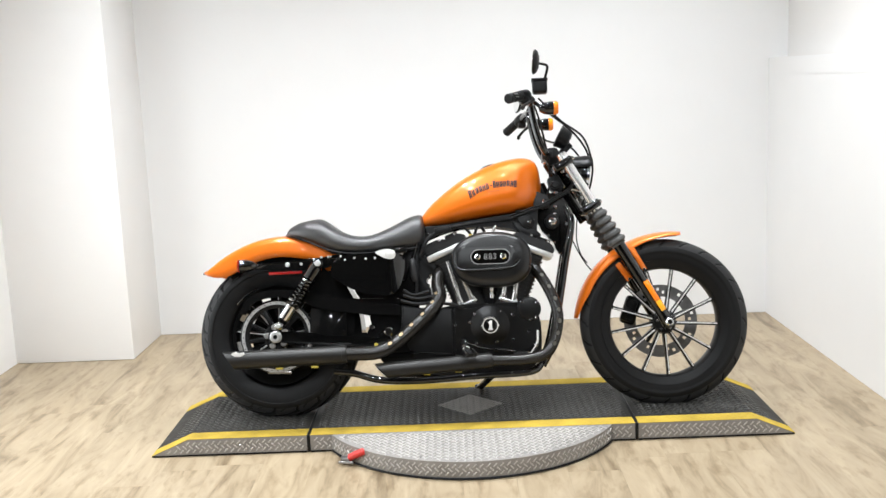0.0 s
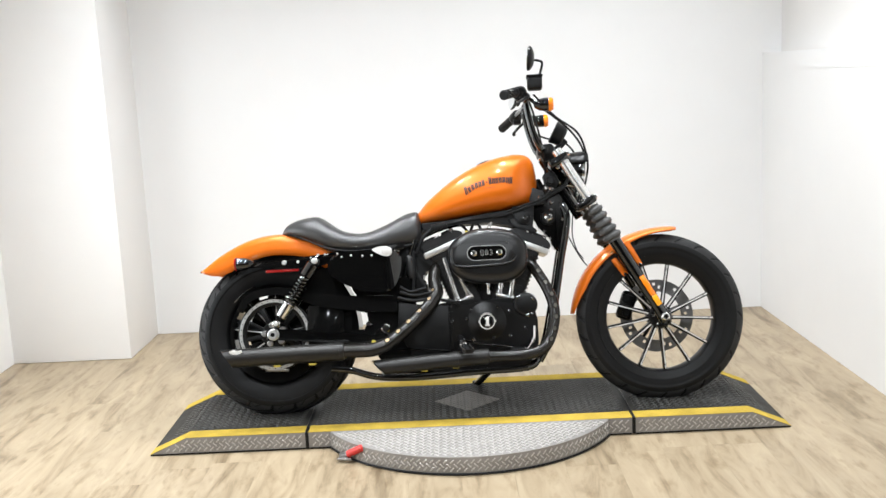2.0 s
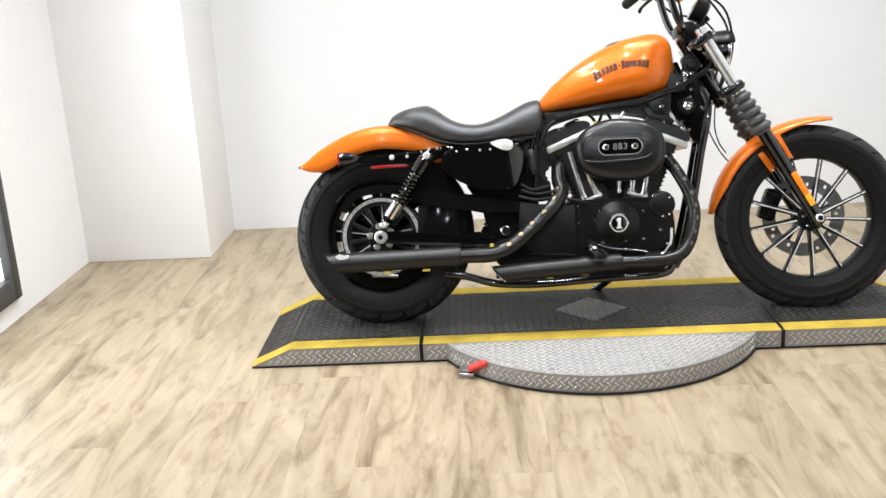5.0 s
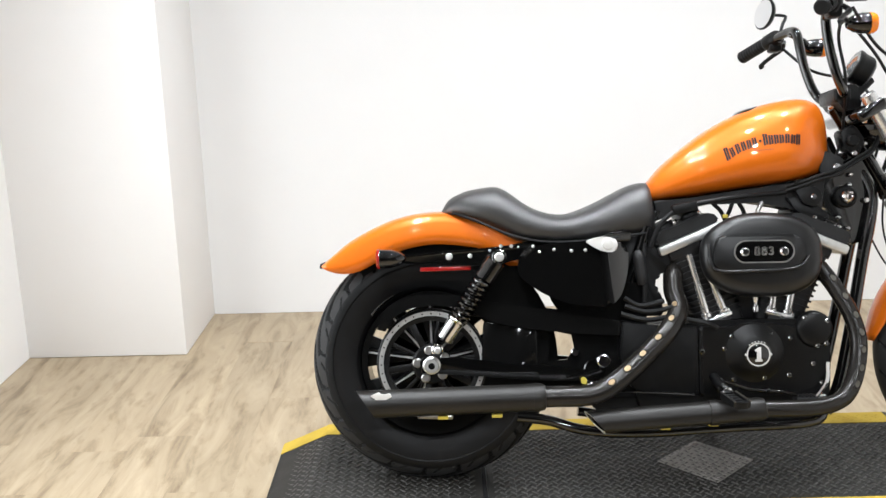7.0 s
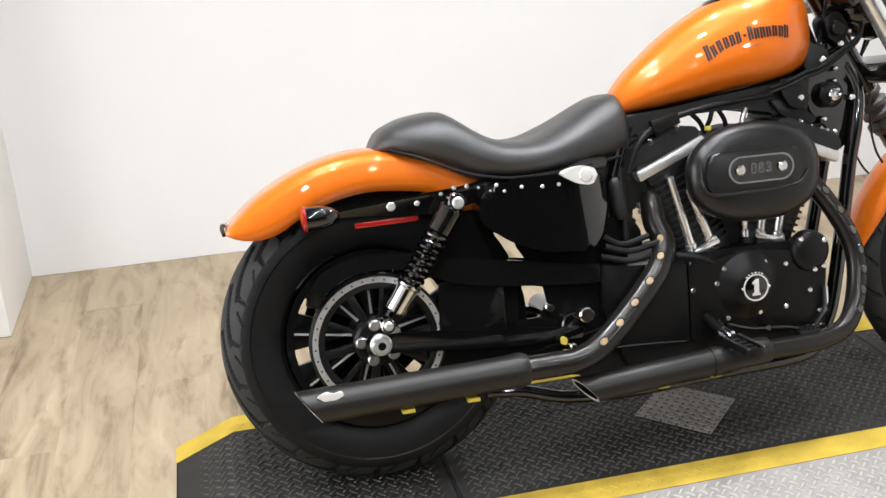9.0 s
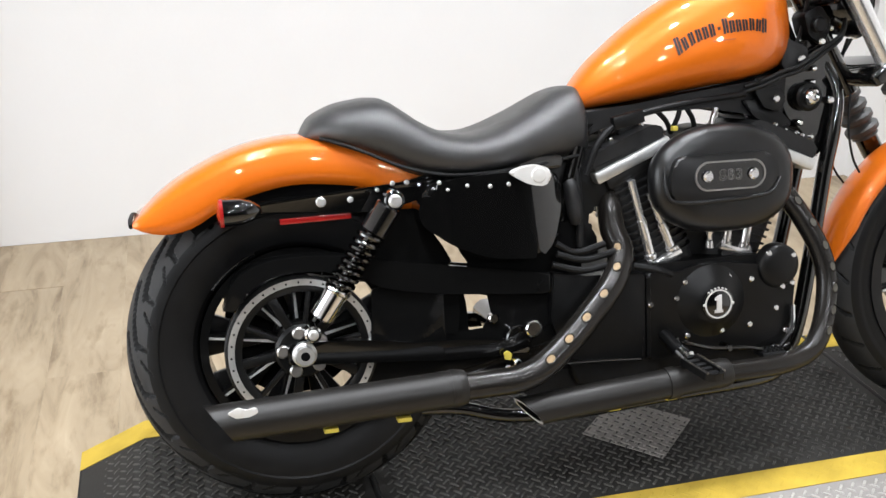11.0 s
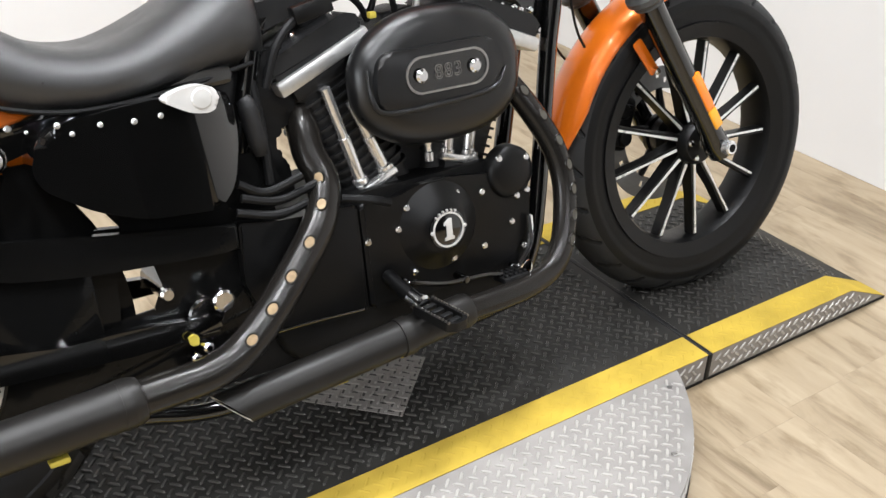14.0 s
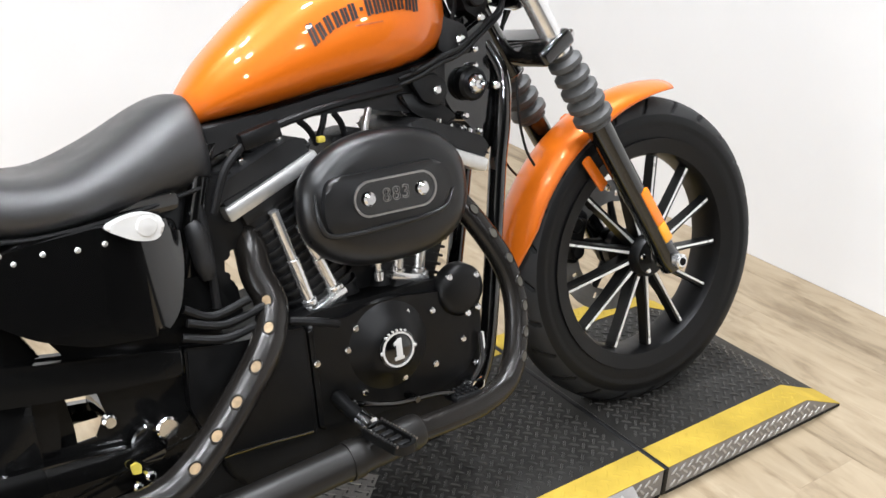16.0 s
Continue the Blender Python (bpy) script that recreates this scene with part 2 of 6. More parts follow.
def spline(pts, n=8):
    """Catmull-Rom through the points."""
    p = [Vector(q) for q in pts]
    if len(p) < 3:
        return p
    p = [p[0] * 2 - p[1]] + p + [p[-1] * 2 - p[-2]]
    out = []
    for i in range(1, len(p) - 2):
        for k in range(n):
            t = k / n
            a, b, c, d = p[i - 1], p[i], p[i + 1], p[i + 2]
            out.append(0.5 * (2 * b + (c - a) * t + (2 * a - 5 * b + 4 * c - d) * t * t + (3 * b - a - 3 * c + d) * t ** 3))
    out.append(p[-2])
    return out


def tube(bm, pts, r, sides=12, smooth=8, caps=True, mat=0):
    """A round bar along the points; r: one radius or one for each given point."""
    path = spline(pts, smooth) if smooth else [Vector(q) for q in pts]
    n = len(path)
    rs = [r] * n if not isinstance(r, (list, tuple)) else list(np.interp(np.linspace(0, len(r) - 1, n), range(len(r)), r))
    tan = [(path[min(i + 1, n - 1)] - path[max(i - 1, 0)]).normalized() for i in range(n)]
    ref = Vector((0, 0, 1)) if abs(tan[0].z) < 0.9 else Vector((1, 0, 0))
    u = tan[0].cross(ref).normalized()
    rings = []
    for i in range(n):
        u = (u - tan[i] * u.dot(tan[i])).normalized()
        w = tan[i].cross(u)
        rings.append([bm.verts.new(path[i] + (u * math.cos(a) + w * math.sin(a)) * rs[i]) for a in [2 * math.pi * k / sides for k in range(sides)]])
    skin(bm, rings, caps, mat)
    return bm


def skin(bm, rings, caps=True, mat=0, closed=True):
    k = len(rings[0])
    for a, b in zip(rings, rings[1:]):
        for i in range(k if closed else k - 1):
            j = (i + 1) % k
            f = bm.faces.new((a[i], a[j], b[j], b[i]))
            f.material_index = mat
    if caps:
        for ring in (rings[0], rings[-1]):
            try:
                f = bm.faces.new(ring)
                f.material_index = mat
            except ValueError:
                pass


def lathe(bm, profile, m, segs=32, mat=0, closed_profile=False):
    """Turn (radius, height) pairs round the z axis of m."""
    rings = []
    for r, h in profile:
        rings.append([bm.verts.new(m @ Vector((r * math.cos(a), r * math.sin(a), h))) for a in [2 * math.pi * k / segs for k in range(segs)]])
    if closed_profile:
        rings.append(rings[0])
    skin(bm, rings, False, mat)
    if not closed_profile:
        for ring, (r, _) in ((rings[0], profile[0]), (rings[-1], profile[-1])):
            if r > 1e-6:
                f = bm.faces.new(ring)
                f.material_index = mat
    return bm


def axis(p, d):
    """A pose at p whose z points along d."""
    return Matrix.Translation(p) @ Vector(d).to_track_quat("Z", "Y").to_matrix().to_4x4()


def rod(bm, a, b, r, segs=14, bevel=0.0, mat=0):
    a, b = Vector(a), Vector(b)
    h = (b - a).length
    e = min(bevel, r * 0.6, h * 0.4)
    prof = [(r, 0), (r, h)] if e <= 0 else [(r - e, 0), (r, e), (r, h - e), (r - e, h)]
    return lathe(bm, prof, axis(a, b - a), segs, mat)


def prism(bm, outline, y0, y1, bevel=0.0, mat=0, seg=2):
    """A plate with an (x, z) outline between two y."""
    a = [bm.verts.new((x, y0, z)) for x, z in outline]
    b = [bm.verts.new((x, y1, z)) for x, z in outline]
    n = len(outline)
    fs = [bm.faces.new(a), bm.faces.new(b[::-1])]
    for i in range(n):
        fs.append(bm.faces.new((a[i], b[i], b[(i + 1) % n], a[(i + 1) % n])))
    for f in fs:
        f.material_index = mat
    if bevel > 0:
        es = [e for e in set(fs[0].edges) | set(fs[1].edges)]
        bmesh.ops.bevel(bm, geom=es, offset=bevel, segments=seg, affect="EDGES", profile=0.5)
    return bm


def rounded(pts, r, n=5):
    """An outline with its corners rounded."""
    out, k = [], len(pts)
    for i in range(k):
        p, a, b = (Vector(pts[(i + j) % k]).to_2d() for j in (0, -1, 1))
        da, db = (a - p), (b - p)
        q = min(r, da.length * 0.45, db.length * 0.45)
        s, e = p + da.normalized() * q, p + db.normalized() * q
        for j in range(n + 1):
            t = j / n
            out.append(tuple((1 - t) ** 2 * s + 2 * t * (1 - t) * p + t * t * e))
    return out


def near(ob, d=0.0):
    """Sets a part of the near side d further from the middle (less than nothing: nearer to it)."""
    ob.location = ob.location + Vector((0, -d, 0))
    return ob


def studs(name, items, mat, parent, bevel=0.002, sides=12, label=""):
    """Bolt heads, each a part: (x, y, z, radius, height, direction)."""
    made = {}
    for x, y, z, r, h, d in items:
        key = (r, h, tuple(d))
        if key not in made:
            bm = fresh()
            rod(bm, (0, 0, 0), Vector(d) * h, r, sides, bevel)
            made[key] = part(name, bm, mat, parent, label)
            o = made[key]
        else:
            o = again(made[key])
        o.location = (x, y, z)


def fresh():
    return bmesh.new()


# ---- room ----
LX, RX = -1.722, 2.276                # left and right walls
YB, YC, XC = 1.893, 1.395, -1.117      # back wall; the chimney breast's face and its side
YF, HT = -9.0, 3.05                   # wall behind the viewer, ceiling


def wall(name, x0, y0, x1, y1, z0=0.0, z1=HT, thick=0.12, label="plain white painted wall", mat=None):
    """A wall from one floor point to another, its thickness to the left of that way."""
    d = Vector((x1 - x0, y1 - y0, 0))
    n = Vector((-d.y, d.x, 0)).normalized() * thick
    bm = fresh()
    base = [Vector((x0, y0, 0)), Vector((x1, y1, 0)), Vector((x1, y1, 0)) + n, Vector((x0, y0, 0)) + n]
    lo = [bm.verts.new(p + Vector((0, 0, z0))) for p in base]
    hi = [bm.verts.new(p + Vector((0, 0, z1))) for p in base]
    bm.faces.new(lo), bm.faces.new(hi)
    for i in range(4):
        bm.faces.new((lo[i], lo[(i + 1) % 4], hi[(i + 1) % 4], hi[i]))
    return tagged(finish(name, bm, mat or M_WALL), label, "wall", kind="structure")


YS = -3.2    # the white stall ends here; unseen dark walls beyond it keep reflections dark
LEDGE, SET = 1.40, 0.10
wall("wall_back", XC, YB, RX + 0.75, YB)
wall("wall_right", RX, YB, RX, YS, 0, LEDGE - 0.085)
wall("wall_right_end", RX, YS, RX + 0.3, YS, LEDGE, HT)
wall("wall_right_rear", RX, YS, RX, YF, label="unseen dark grey side wall that keeps reflections dark", mat=M_DARKWALL)
# set-back upper wall, coloured darker and warmer to stand for shade
wall("wall_right_upper", RX + SET, YB, RX + SET, YS, LEDGE - 0.05, HT, label="wall set back above the ledge, its shade put into the colour", mat=M_UPPER)
bm = fresh()
box(bm, (RX + SET / 2 - 0.001, (YB + YS) / 2, LEDGE - 0.0425), (SET, YB - YS, 0.085))
tagged(finish("trim_ledge", bm, M_WALL), "white painted ledge trim along the side wall", "trim", kind="structure")

# the chimney breast that juts into the corner
bm = fresh()
box(bm, ((LX + XC) / 2 - 0.06, (YC + YB) / 2 + 0.06, HT / 2), (XC - LX + 0.12, YB - YC + 0.12, HT), 0.004)
tagged(finish("wall_corner_block", bm, M_CREAM), "white painted square column boxed into the corner", "wall", kind="structure")

# left wall round the glazed panel
WY0, WY1, WZ0, WZ1 = -0.75, 0.64, 0.092, 1.370
wall("wall_left_low", LX, YS, LX, YC, 0, WZ0, mat=M_CREAM)
wall("wall_left_high", LX, YS, LX, YC, WZ1, HT, mat=M_CREAM)
wall("wall_left_far", LX, WY1, LX, YC, WZ0, WZ1, mat=M_CREAM)
wall("wall_left_rear", LX, YF, LX, YS, label="unseen dark grey side wall that keeps reflections dark", mat=M_DARKWALL)
wall("wall_left_near", LX, YS, LX, WY0, WZ0, WZ1, mat=M_CREAM)
wall("wall_front", RX + 0.2, YF, LX - 0.12, YF, label="unseen dark grey end wall that keeps reflections dark", mat=M_DARKWALL)
# never in view; dark so that glossy parts mirror less light
bm = fresh()
box(bm, (0.6, -3.6, HT + 0.05), (6.6, 11.2, 0.1))
tagged(finish("ceiling", bm, M_CEIL), "unseen ceiling, dark grey to keep reflections dark", "ceiling", kind="structure")

# glazed panel with a dark frame
win = tagged(new("window_1"), "dark framed glazed panel with bright daylight behind", "window", kind="structure")
win.location = (LX, (WY0 + WY1) / 2, WZ0)
hw, hh = (WY1 - WY0) / 2, WZ1 - WZ0
for nm, c, s in (("window_frame", (0.0, hw - 0.028, hh / 2), (0.05, 0.056, hh)), ("window_frame", (0.0, -hw + 0.028, hh / 2), (0.05, 0.056, hh)),
                 ("window_frame", (0.0, 0, 0.045), (0.05, 2 * hw - 0.112, 0.09)), ("window_frame", (0.0, 0, hh - 0.016), (0.05, 2 * hw - 0.112, 0.032)),
                 ("window_frame", (0.0, 0, hh - 0.078), (0.05, 2 * hw - 0.112, 0.03))):
    bm = fresh()
    box(bm, c, s, 0.004)
    part(nm, bm, M_FRAME, win)
bm = fresh()
box(bm, (-0.02, 0, hh / 2), (0.012, 2 * hw - 0.08, hh - 0.06))
part("pane", bm, M_PANEL, win, "blown-out bright pane")

# floor: sub-base with planks on it
bm = fresh()
box(bm, (0.6, -3.6, -0.055), (6.6, 11.2, 0.1))
floor = tagged(finish("floor", bm, M_GAP), "light rustic oak plank floor", "floor", kind="structure")

# ---- turntable platform ----
H = 0.065
DX0, J0, J1, DX1 = -0.622, -0.029, 1.199, 1.789
RT0, RT1 = -0.481, 1.645
DW = 0.580
platform = tagged(new("motorcycle_turntable"), "low tread plate display turntable with yellow edges and ramps", "turntable")


def lugs(bm, u0, u1, v0, v1, place, pitch=0.0275, inside=None, length=0.0235, mat=0):
    """Raised bars of tread plate over a patch, two crossed sets; place(u, v, h) gives the point."""
    nu, nv = max(1, round((u1 - u0) / pitch)), max(1, round((v1 - v0) / pitch))
    du, dv = (u1 - u0) / nu, (v1 - v0) / nv
    hl, hw_ = length / 2, length * 0.115
    ring = [(hl, 0), (hl * 0.72, hw_), (-hl * 0.72, hw_), (-hl, 0), (-hl * 0.72, -hw_), (hl * 0.72, -hw_)]
    k = math.sqrt(0.5)
    for i in range(nu + 1):
        for j in range(nv + 1):
            for shift, c, q in ((0.5, k, k), (0.0, k, -k)):
                u, v = u0 + (i + shift) * du, v0 + (j + shift) * dv
                if not (u0 + hl * k * 0.9 <= u <= u1 - hl * k * 0.9 and v0 + hl * k * 0.9 <= v <= v1 - hl * k * 0.9) or (inside and not inside(u, v)):
                    continue
                lo = [bm.verts.new(place(u + a * c - b * q, v + a * q + b * c, 0.0)) for a, b in ring]
                hi = [bm.verts.new(place(u + (a * c - b * q) * 0.72, v + (a * q + b * c) * 0.72, 0.0024)) for a, b in ring]
                fs = [bm.faces.new(hi)] + [bm.faces.new((lo[n], lo[(n + 1) % 6], hi[(n + 1) % 6], hi[n])) for n in range(6)]
                for f in fs:
                    f.material_index = mat


def deck_z(x):
    if x < RT0:
        return max(0.004, H * (x - DX0) / (RT0 - DX0))
    if x > RT1:
        return max(0.004, H * (DX1 - x) / (DX1 - RT1))
    return H


def section(name, x0, x1, label):
    """One length of the deck: a black top, silver sides, a black strip for the contact shadow."""
    xs = sorted({x0, x1} | {x for x in (RT0, RT1) if x0 < x < x1})
    bm = fresh()
    prof = [(x, deck_z(x)) for x in xs] + [(x1, 0.006), (x0, 0.006)]
    if x0 < RT0 or x1 > RT1:
        prof = [p for i, p in enumerate(prof) if not (p[1] == 0.006 and abs(p[0] - (DX0 if x0 < RT0 else DX1)) < 1e-6)]
    prism(bm, prof, 0.0, DW)
    bmesh.ops.recalc_face_normals(bm, faces=bm.faces)
    bm.normal_update()
    for f in bm.faces:
        f.material_index = 0 if f.normal.z > 0.5 else 1
    ob = part(name, bm, [M_TREADB, M_TREADS], platform, label)
    # black strip along the floor that stands for the contact shadow
    bm = fresh()
    box(bm, ((x0 + x1) / 2, DW / 2, 0.003), (x1 - x0 - 0.004, DW + 0.003, 0.006))
    part("contact_shade", bm, M_RUBBER, ob)
    return ob


G = 0.0065
secs = [section("ramp", DX0, J0 - G, "black tread plate ramp with silver side"), section("deck", J0 + G, J1 - G, "black tread plate deck"),
        section("ramp", J1 + G, DX1, "black tread plate ramp with silver side")]
SP = 0.070
for x in (J0, J1):
    bm = fresh()
    box(bm, (x, DW / 2, (H + 0.004) / 2), (2 * G - 0.001, DW + 0.006, H - 0.002), 0.002)
    part("joint_seal", bm, M_RUBBER, platform, "black rubber joint seal")
for ob, x0, x1 in zip(secs, (DX0, J0 + G, J1 + G), (J0 - G, J1 - G, DX1)):
    for y0, y1 in ((0.0, SP), (DW - SP, DW)):
        bm = fresh()
        xs = sorted({x0, x1} | {x for x in (RT0, RT1) if x0 < x < x1})
        up = [(x, deck_z(x) + 0.0016) for x in xs]
        prism(bm, up + [(x, z - 0.0012) for x, z in up[::-1]], y0 - 0.001, y1)
        lugs(bm, x0 + 0.01, x1 - 0.01, y0 + 0.004, y1 - 0.004, lambda u, v, h: (u, v, deck_z(u) + 0.0016 + h * 0.4))
        part("edge_stripe", bm, M_YELLOW, ob, "worn yellow painted edge")
    bm = fresh()
    lugs(bm, x0 + 0.012, x1 - 0.012, SP + 0.006, DW - SP - 0.006, lambda u, v, h: (u, v, deck_z(u) + h))
    tagged(part("tread", bm, M_LUGB, ob), kind="stuff")
    bm = fresh()
    lugs(bm, x0 + 0.008, x1 - 0.008, 0.004, H - 0.001, lambda u, v, h: (u, -h, v), inside=lambda u, v: v < deck_z(u) - 0.011, pitch=0.024, length=0.0215)
    tagged(part("side_tread", bm, M_LUGS, ob), kind="stuff")

# half-moon apron of the turning disc
AC, AR = Vector((0.583, 0.272)), 0.590
a0 = math.asin(-AC.y / AR)
arc = [(AC.x + AR * math.cos(a), AC.y + AR * math.sin(a)) for a in np.linspace(math.pi - a0, 2 * math.pi + a0, 49)]
bm = fresh()
top = [bm.verts.new((x, min(y, -0.0012), H)) for x, y in arc]
bot = [bm.verts.new((x, min(y, -0.0012), 0.007)) for x, y in arc]
bm.faces.new(top), bm.faces.new(bot)
for i in range(len(arc) - 1):
    bm.faces.new((top[i], top[i + 1], bot[i + 1], bot[i]))
bmesh.ops.bevel(bm, geom=[e for e in bm.edges if e.verts[0].co.z > H - 1e-4 and e.verts[1].co.z > H - 1e-4 and (e.verts[0].co.y < -0.002 or e.verts[1].co.y < -0.002)], offset=0.002, segments=2, affect="EDGES")
apron = part("disc_apron", bm, M_TREADS, platform, "silver tread plate half-moon apron")
bm = fresh()
lugs(bm, 0.07, 1.10, -0.315, -0.006, lambda u, v, h: (u, v, H + h), inside=lambda u, v: (Vector((u, v)) - AC).length < AR - 0.012)
tagged(part("tread", bm, M_LUGS, apron), kind="stuff")
bm = fresh()
sa, sb = math.pi - a0 + 0.02, 2 * math.pi + a0 - 0.02
lugs(bm, sa * AR, sb * AR, 0.006, H - 0.002, lambda u, v, h: (AC.x + (AR + h) * math.cos(u / AR), AC.y + (AR + h) * math.sin(u / AR), v), pitch=0.024, length=0.0215)
tagged(part("side_tread", bm, M_LUGS, apron), kind="stuff")
# the apron's contact shadow, drawn as a thin black bead
bm = fresh()
tube(bm, [(x, y - 0.001, 0.004) for x, y in arc], 0.0042, 6, 0)
part("contact_shade", bm, M_RUBBER, apron)
studs("screw", [(AC.x + (AR - 0.03) * math.cos(a), AC.y + (AR - 0.03) * math.sin(a), H, 0.006, 0.0024, (0, 0, 1)) for a in np.linspace(math.pi - a0 + 0.1, 2 * math.pi + a0 - 0.1, 7)], M_STEEL, apron, 0.001, 10)

# lozenge patch in the middle of the deck
bm = fresh()
dc = (0.583, 0.285)
z = H + 0.0022
pts = [(dc[0] - 0.131, dc[1] + 0.005), (dc[0] + 0.0, dc[1] - 0.125), (dc[0] + 0.131, dc[1] + 0.0), (dc[0] - 0.0, dc[1] + 0.125)]
lo = [bm.verts.new((x, y, H + 0.0004)) for x, y in pts]
hi = [bm.verts.new((x, y, z)) for x, y in pts]
bm.faces.new(hi)
for i in range(4):
    bm.faces.new((lo[i], lo[(i + 1) % 4], hi[(i + 1) % 4], hi[i]))
lugs(bm, dc[0] - 0.135, dc[0] + 0.135, dc[1] - 0.135, dc[1] + 0.135, lambda u, v, h: (u, v, z + h),
     inside=lambda u, v: abs(u - dc[0]) + abs(v - dc[1]) < 0.115)
part("lozenge_patch", bm, M_TREADS, platform, "bare silver lozenge on the black deck")

# locking lever with its red grip
bm = fresh()
tube(bm, [(0.118, -0.128, 0.018), (0.135, -0.138, 0.022), (0.158, -0.150, 0.036)], 0.006, 8, 4)
box(bm, (0.118, -0.126, 0.014), (0.03, 0.03, 0.022), 0.004)
rod(bm, (0.098, -0.146, 0.012), (0.150, -0.160, 0.014), 0.005, 8)
lever = part("locking_lever", bm, M_STEEL, platform, "steel locking lever")
bm = fresh()
rod(bm, (0.134, -0.140, 0.026), (0.194, -0.172, 0.062), 0.013, 14, 0.006)
part("grip", bm, M_REDGRIP, lever, "red vinyl grip")

# ---- motorcycle ----
# Its own axes: x forward from the rear axle, y to its left, z up from the contact line. It leans on its side stand.
LEAN_ANGLE = 13.0
bike = tagged(new("motorcycle"), "orange and black cruiser motorcycle leaning on its side stand", "motorcycle")
bike.matrix_world = pose(-0.160, 0.252, H - 0.0065, -LEAN_ANGLE, 0, -0.9)
RR, RF = 0.322, 0.328
AX_R, AX_F = Vector((0, 0, RR - 0.004)), Vector((1.520, 0, RF - 0.004))
SIDE = Matrix.Rotation(radians(90), 4, "X")      # z of a lathe -> -y


def wheel_at(c):
    return Matrix.Translation(c) @ SIDE


def tyre(bm, c, R, width, rim_r, groove, segs=400, n=44, deep=0.0085):
    """A tyre as a grid round the axle, its grooves sunk into the tread."""
    rings = []
    land = set()
    half = width / 2
    for i in range(segs):
        phi = 2 * math.pi * i / segs
        ring = []
        for j in range(n + 1):
            s = -1 + 2 * j / n
            a = s * radians(128)
            y = half * math.sin(a) * (1.0 if abs(a) < math.pi / 2 else 0.96)
            hgt = (R - rim_r)
            crown = R - hgt * 0.5
            r = crown + hgt * 0.5 * math.cos(a) if abs(a) < math.pi / 2 else crown + hgt * 0.82 * math.cos(a)
            g = groove(phi, s)
            r -= deep * g * max(0.0, math.cos(a * 0.6))
            p = Vector((c.x + r * math.cos(phi), c.y + y * (1 - 0.02 * g), c.z + r * math.sin(phi)))
            low = 0.0085 - (p.z * math.cos(radians(LEAN_ANGLE)) - p.y * math.sin(radians(LEAN_ANGLE)))
            if low > 0:      # flattened where it bears on the deck
                p.z += low / math.cos(radians(LEAN_ANGLE))
            v = bm.verts.new(p)
            ring.append(v)
            if abs(s) < 0.56 and g < 0.4:
                land.add(v)
        rings.append(ring)
    rings.append(rings[0])
    skin(bm, rings, False, 0, closed=False)
    # the tread is coloured paler, as lit, than the walls and the shaded grooves
    for f in bm.faces:
        worn = all(v in land for v in f.verts)
        f.material_index = 1 if worn else 0
    return bm


def step(x, a, b):
    x = min(max((x - a) / (b - a), 0.0), 1.0)
    return x * x * (3 - 2 * x)


def groove_rear(phi, s):
    """Long slanting cuts that run round the tyre, turning outwards at both ends."""
    u = abs(s)
    if not 0.08 < u < 0.62:
        return 0.0
    p = phi * 20 / (2 * math.pi) + (0.5 if s > 0 else 0)
    run = 0.95 * step(u, 0.16, 0.40) + 0.55 * u
    slope = 5.7 * step(u, 0.14, 0.20) * (1 - step(u, 0.36, 0.42)) + 0.55
    q = abs((p - run) % 1.0 - 0.5) * 0.101
    d = q / math.hypot(1.0, slope * 0.101 / 0.17)
    cut = 1 - step(d, 0.0034, 0.0062)
    u2 = abs((p + 0.5 - 2.2 * u) % 1.0 - 0.5) * 0.101
    sipe = (1 - step(u2, 0.002, 0.004)) * step(u, 0.44, 0.46) * (1 - step(u, 0.56, 0.60))
    return max(cut * step(u, 0.09, 0.13) * (1 - step(u, 0.50, 0.56)), 0.8 * sipe)


def groove_front(phi, s):
    u = abs(s)
    q = abs((phi * 24 / (2 * math.pi) - 1.2 * u + (0.5 if s > 0 else 0)) % 1.0 - 0.5) * 0.086
    return (1 - step(q, 0.0022, 0.0048)) * step(u, 0.16, 0.2) * (1 - step(u, 0.46, 0.52))


def rim_profile(r, w, lip=0.012):
    return [(r - 0.016, -w * 0.30), (r - 0.010, -w * 0.42), (r + lip, -w * 0.5), (r + lip, -w * 0.46), (r, -w * 0.38), (r - 0.006, 0), (r, w * 0.38),
            (r + lip, w * 0.46), (r + lip, w * 0.5), (r - 0.010, w * 0.42), (r - 0.016, w * 0.30), (r - 0.018, 0)]


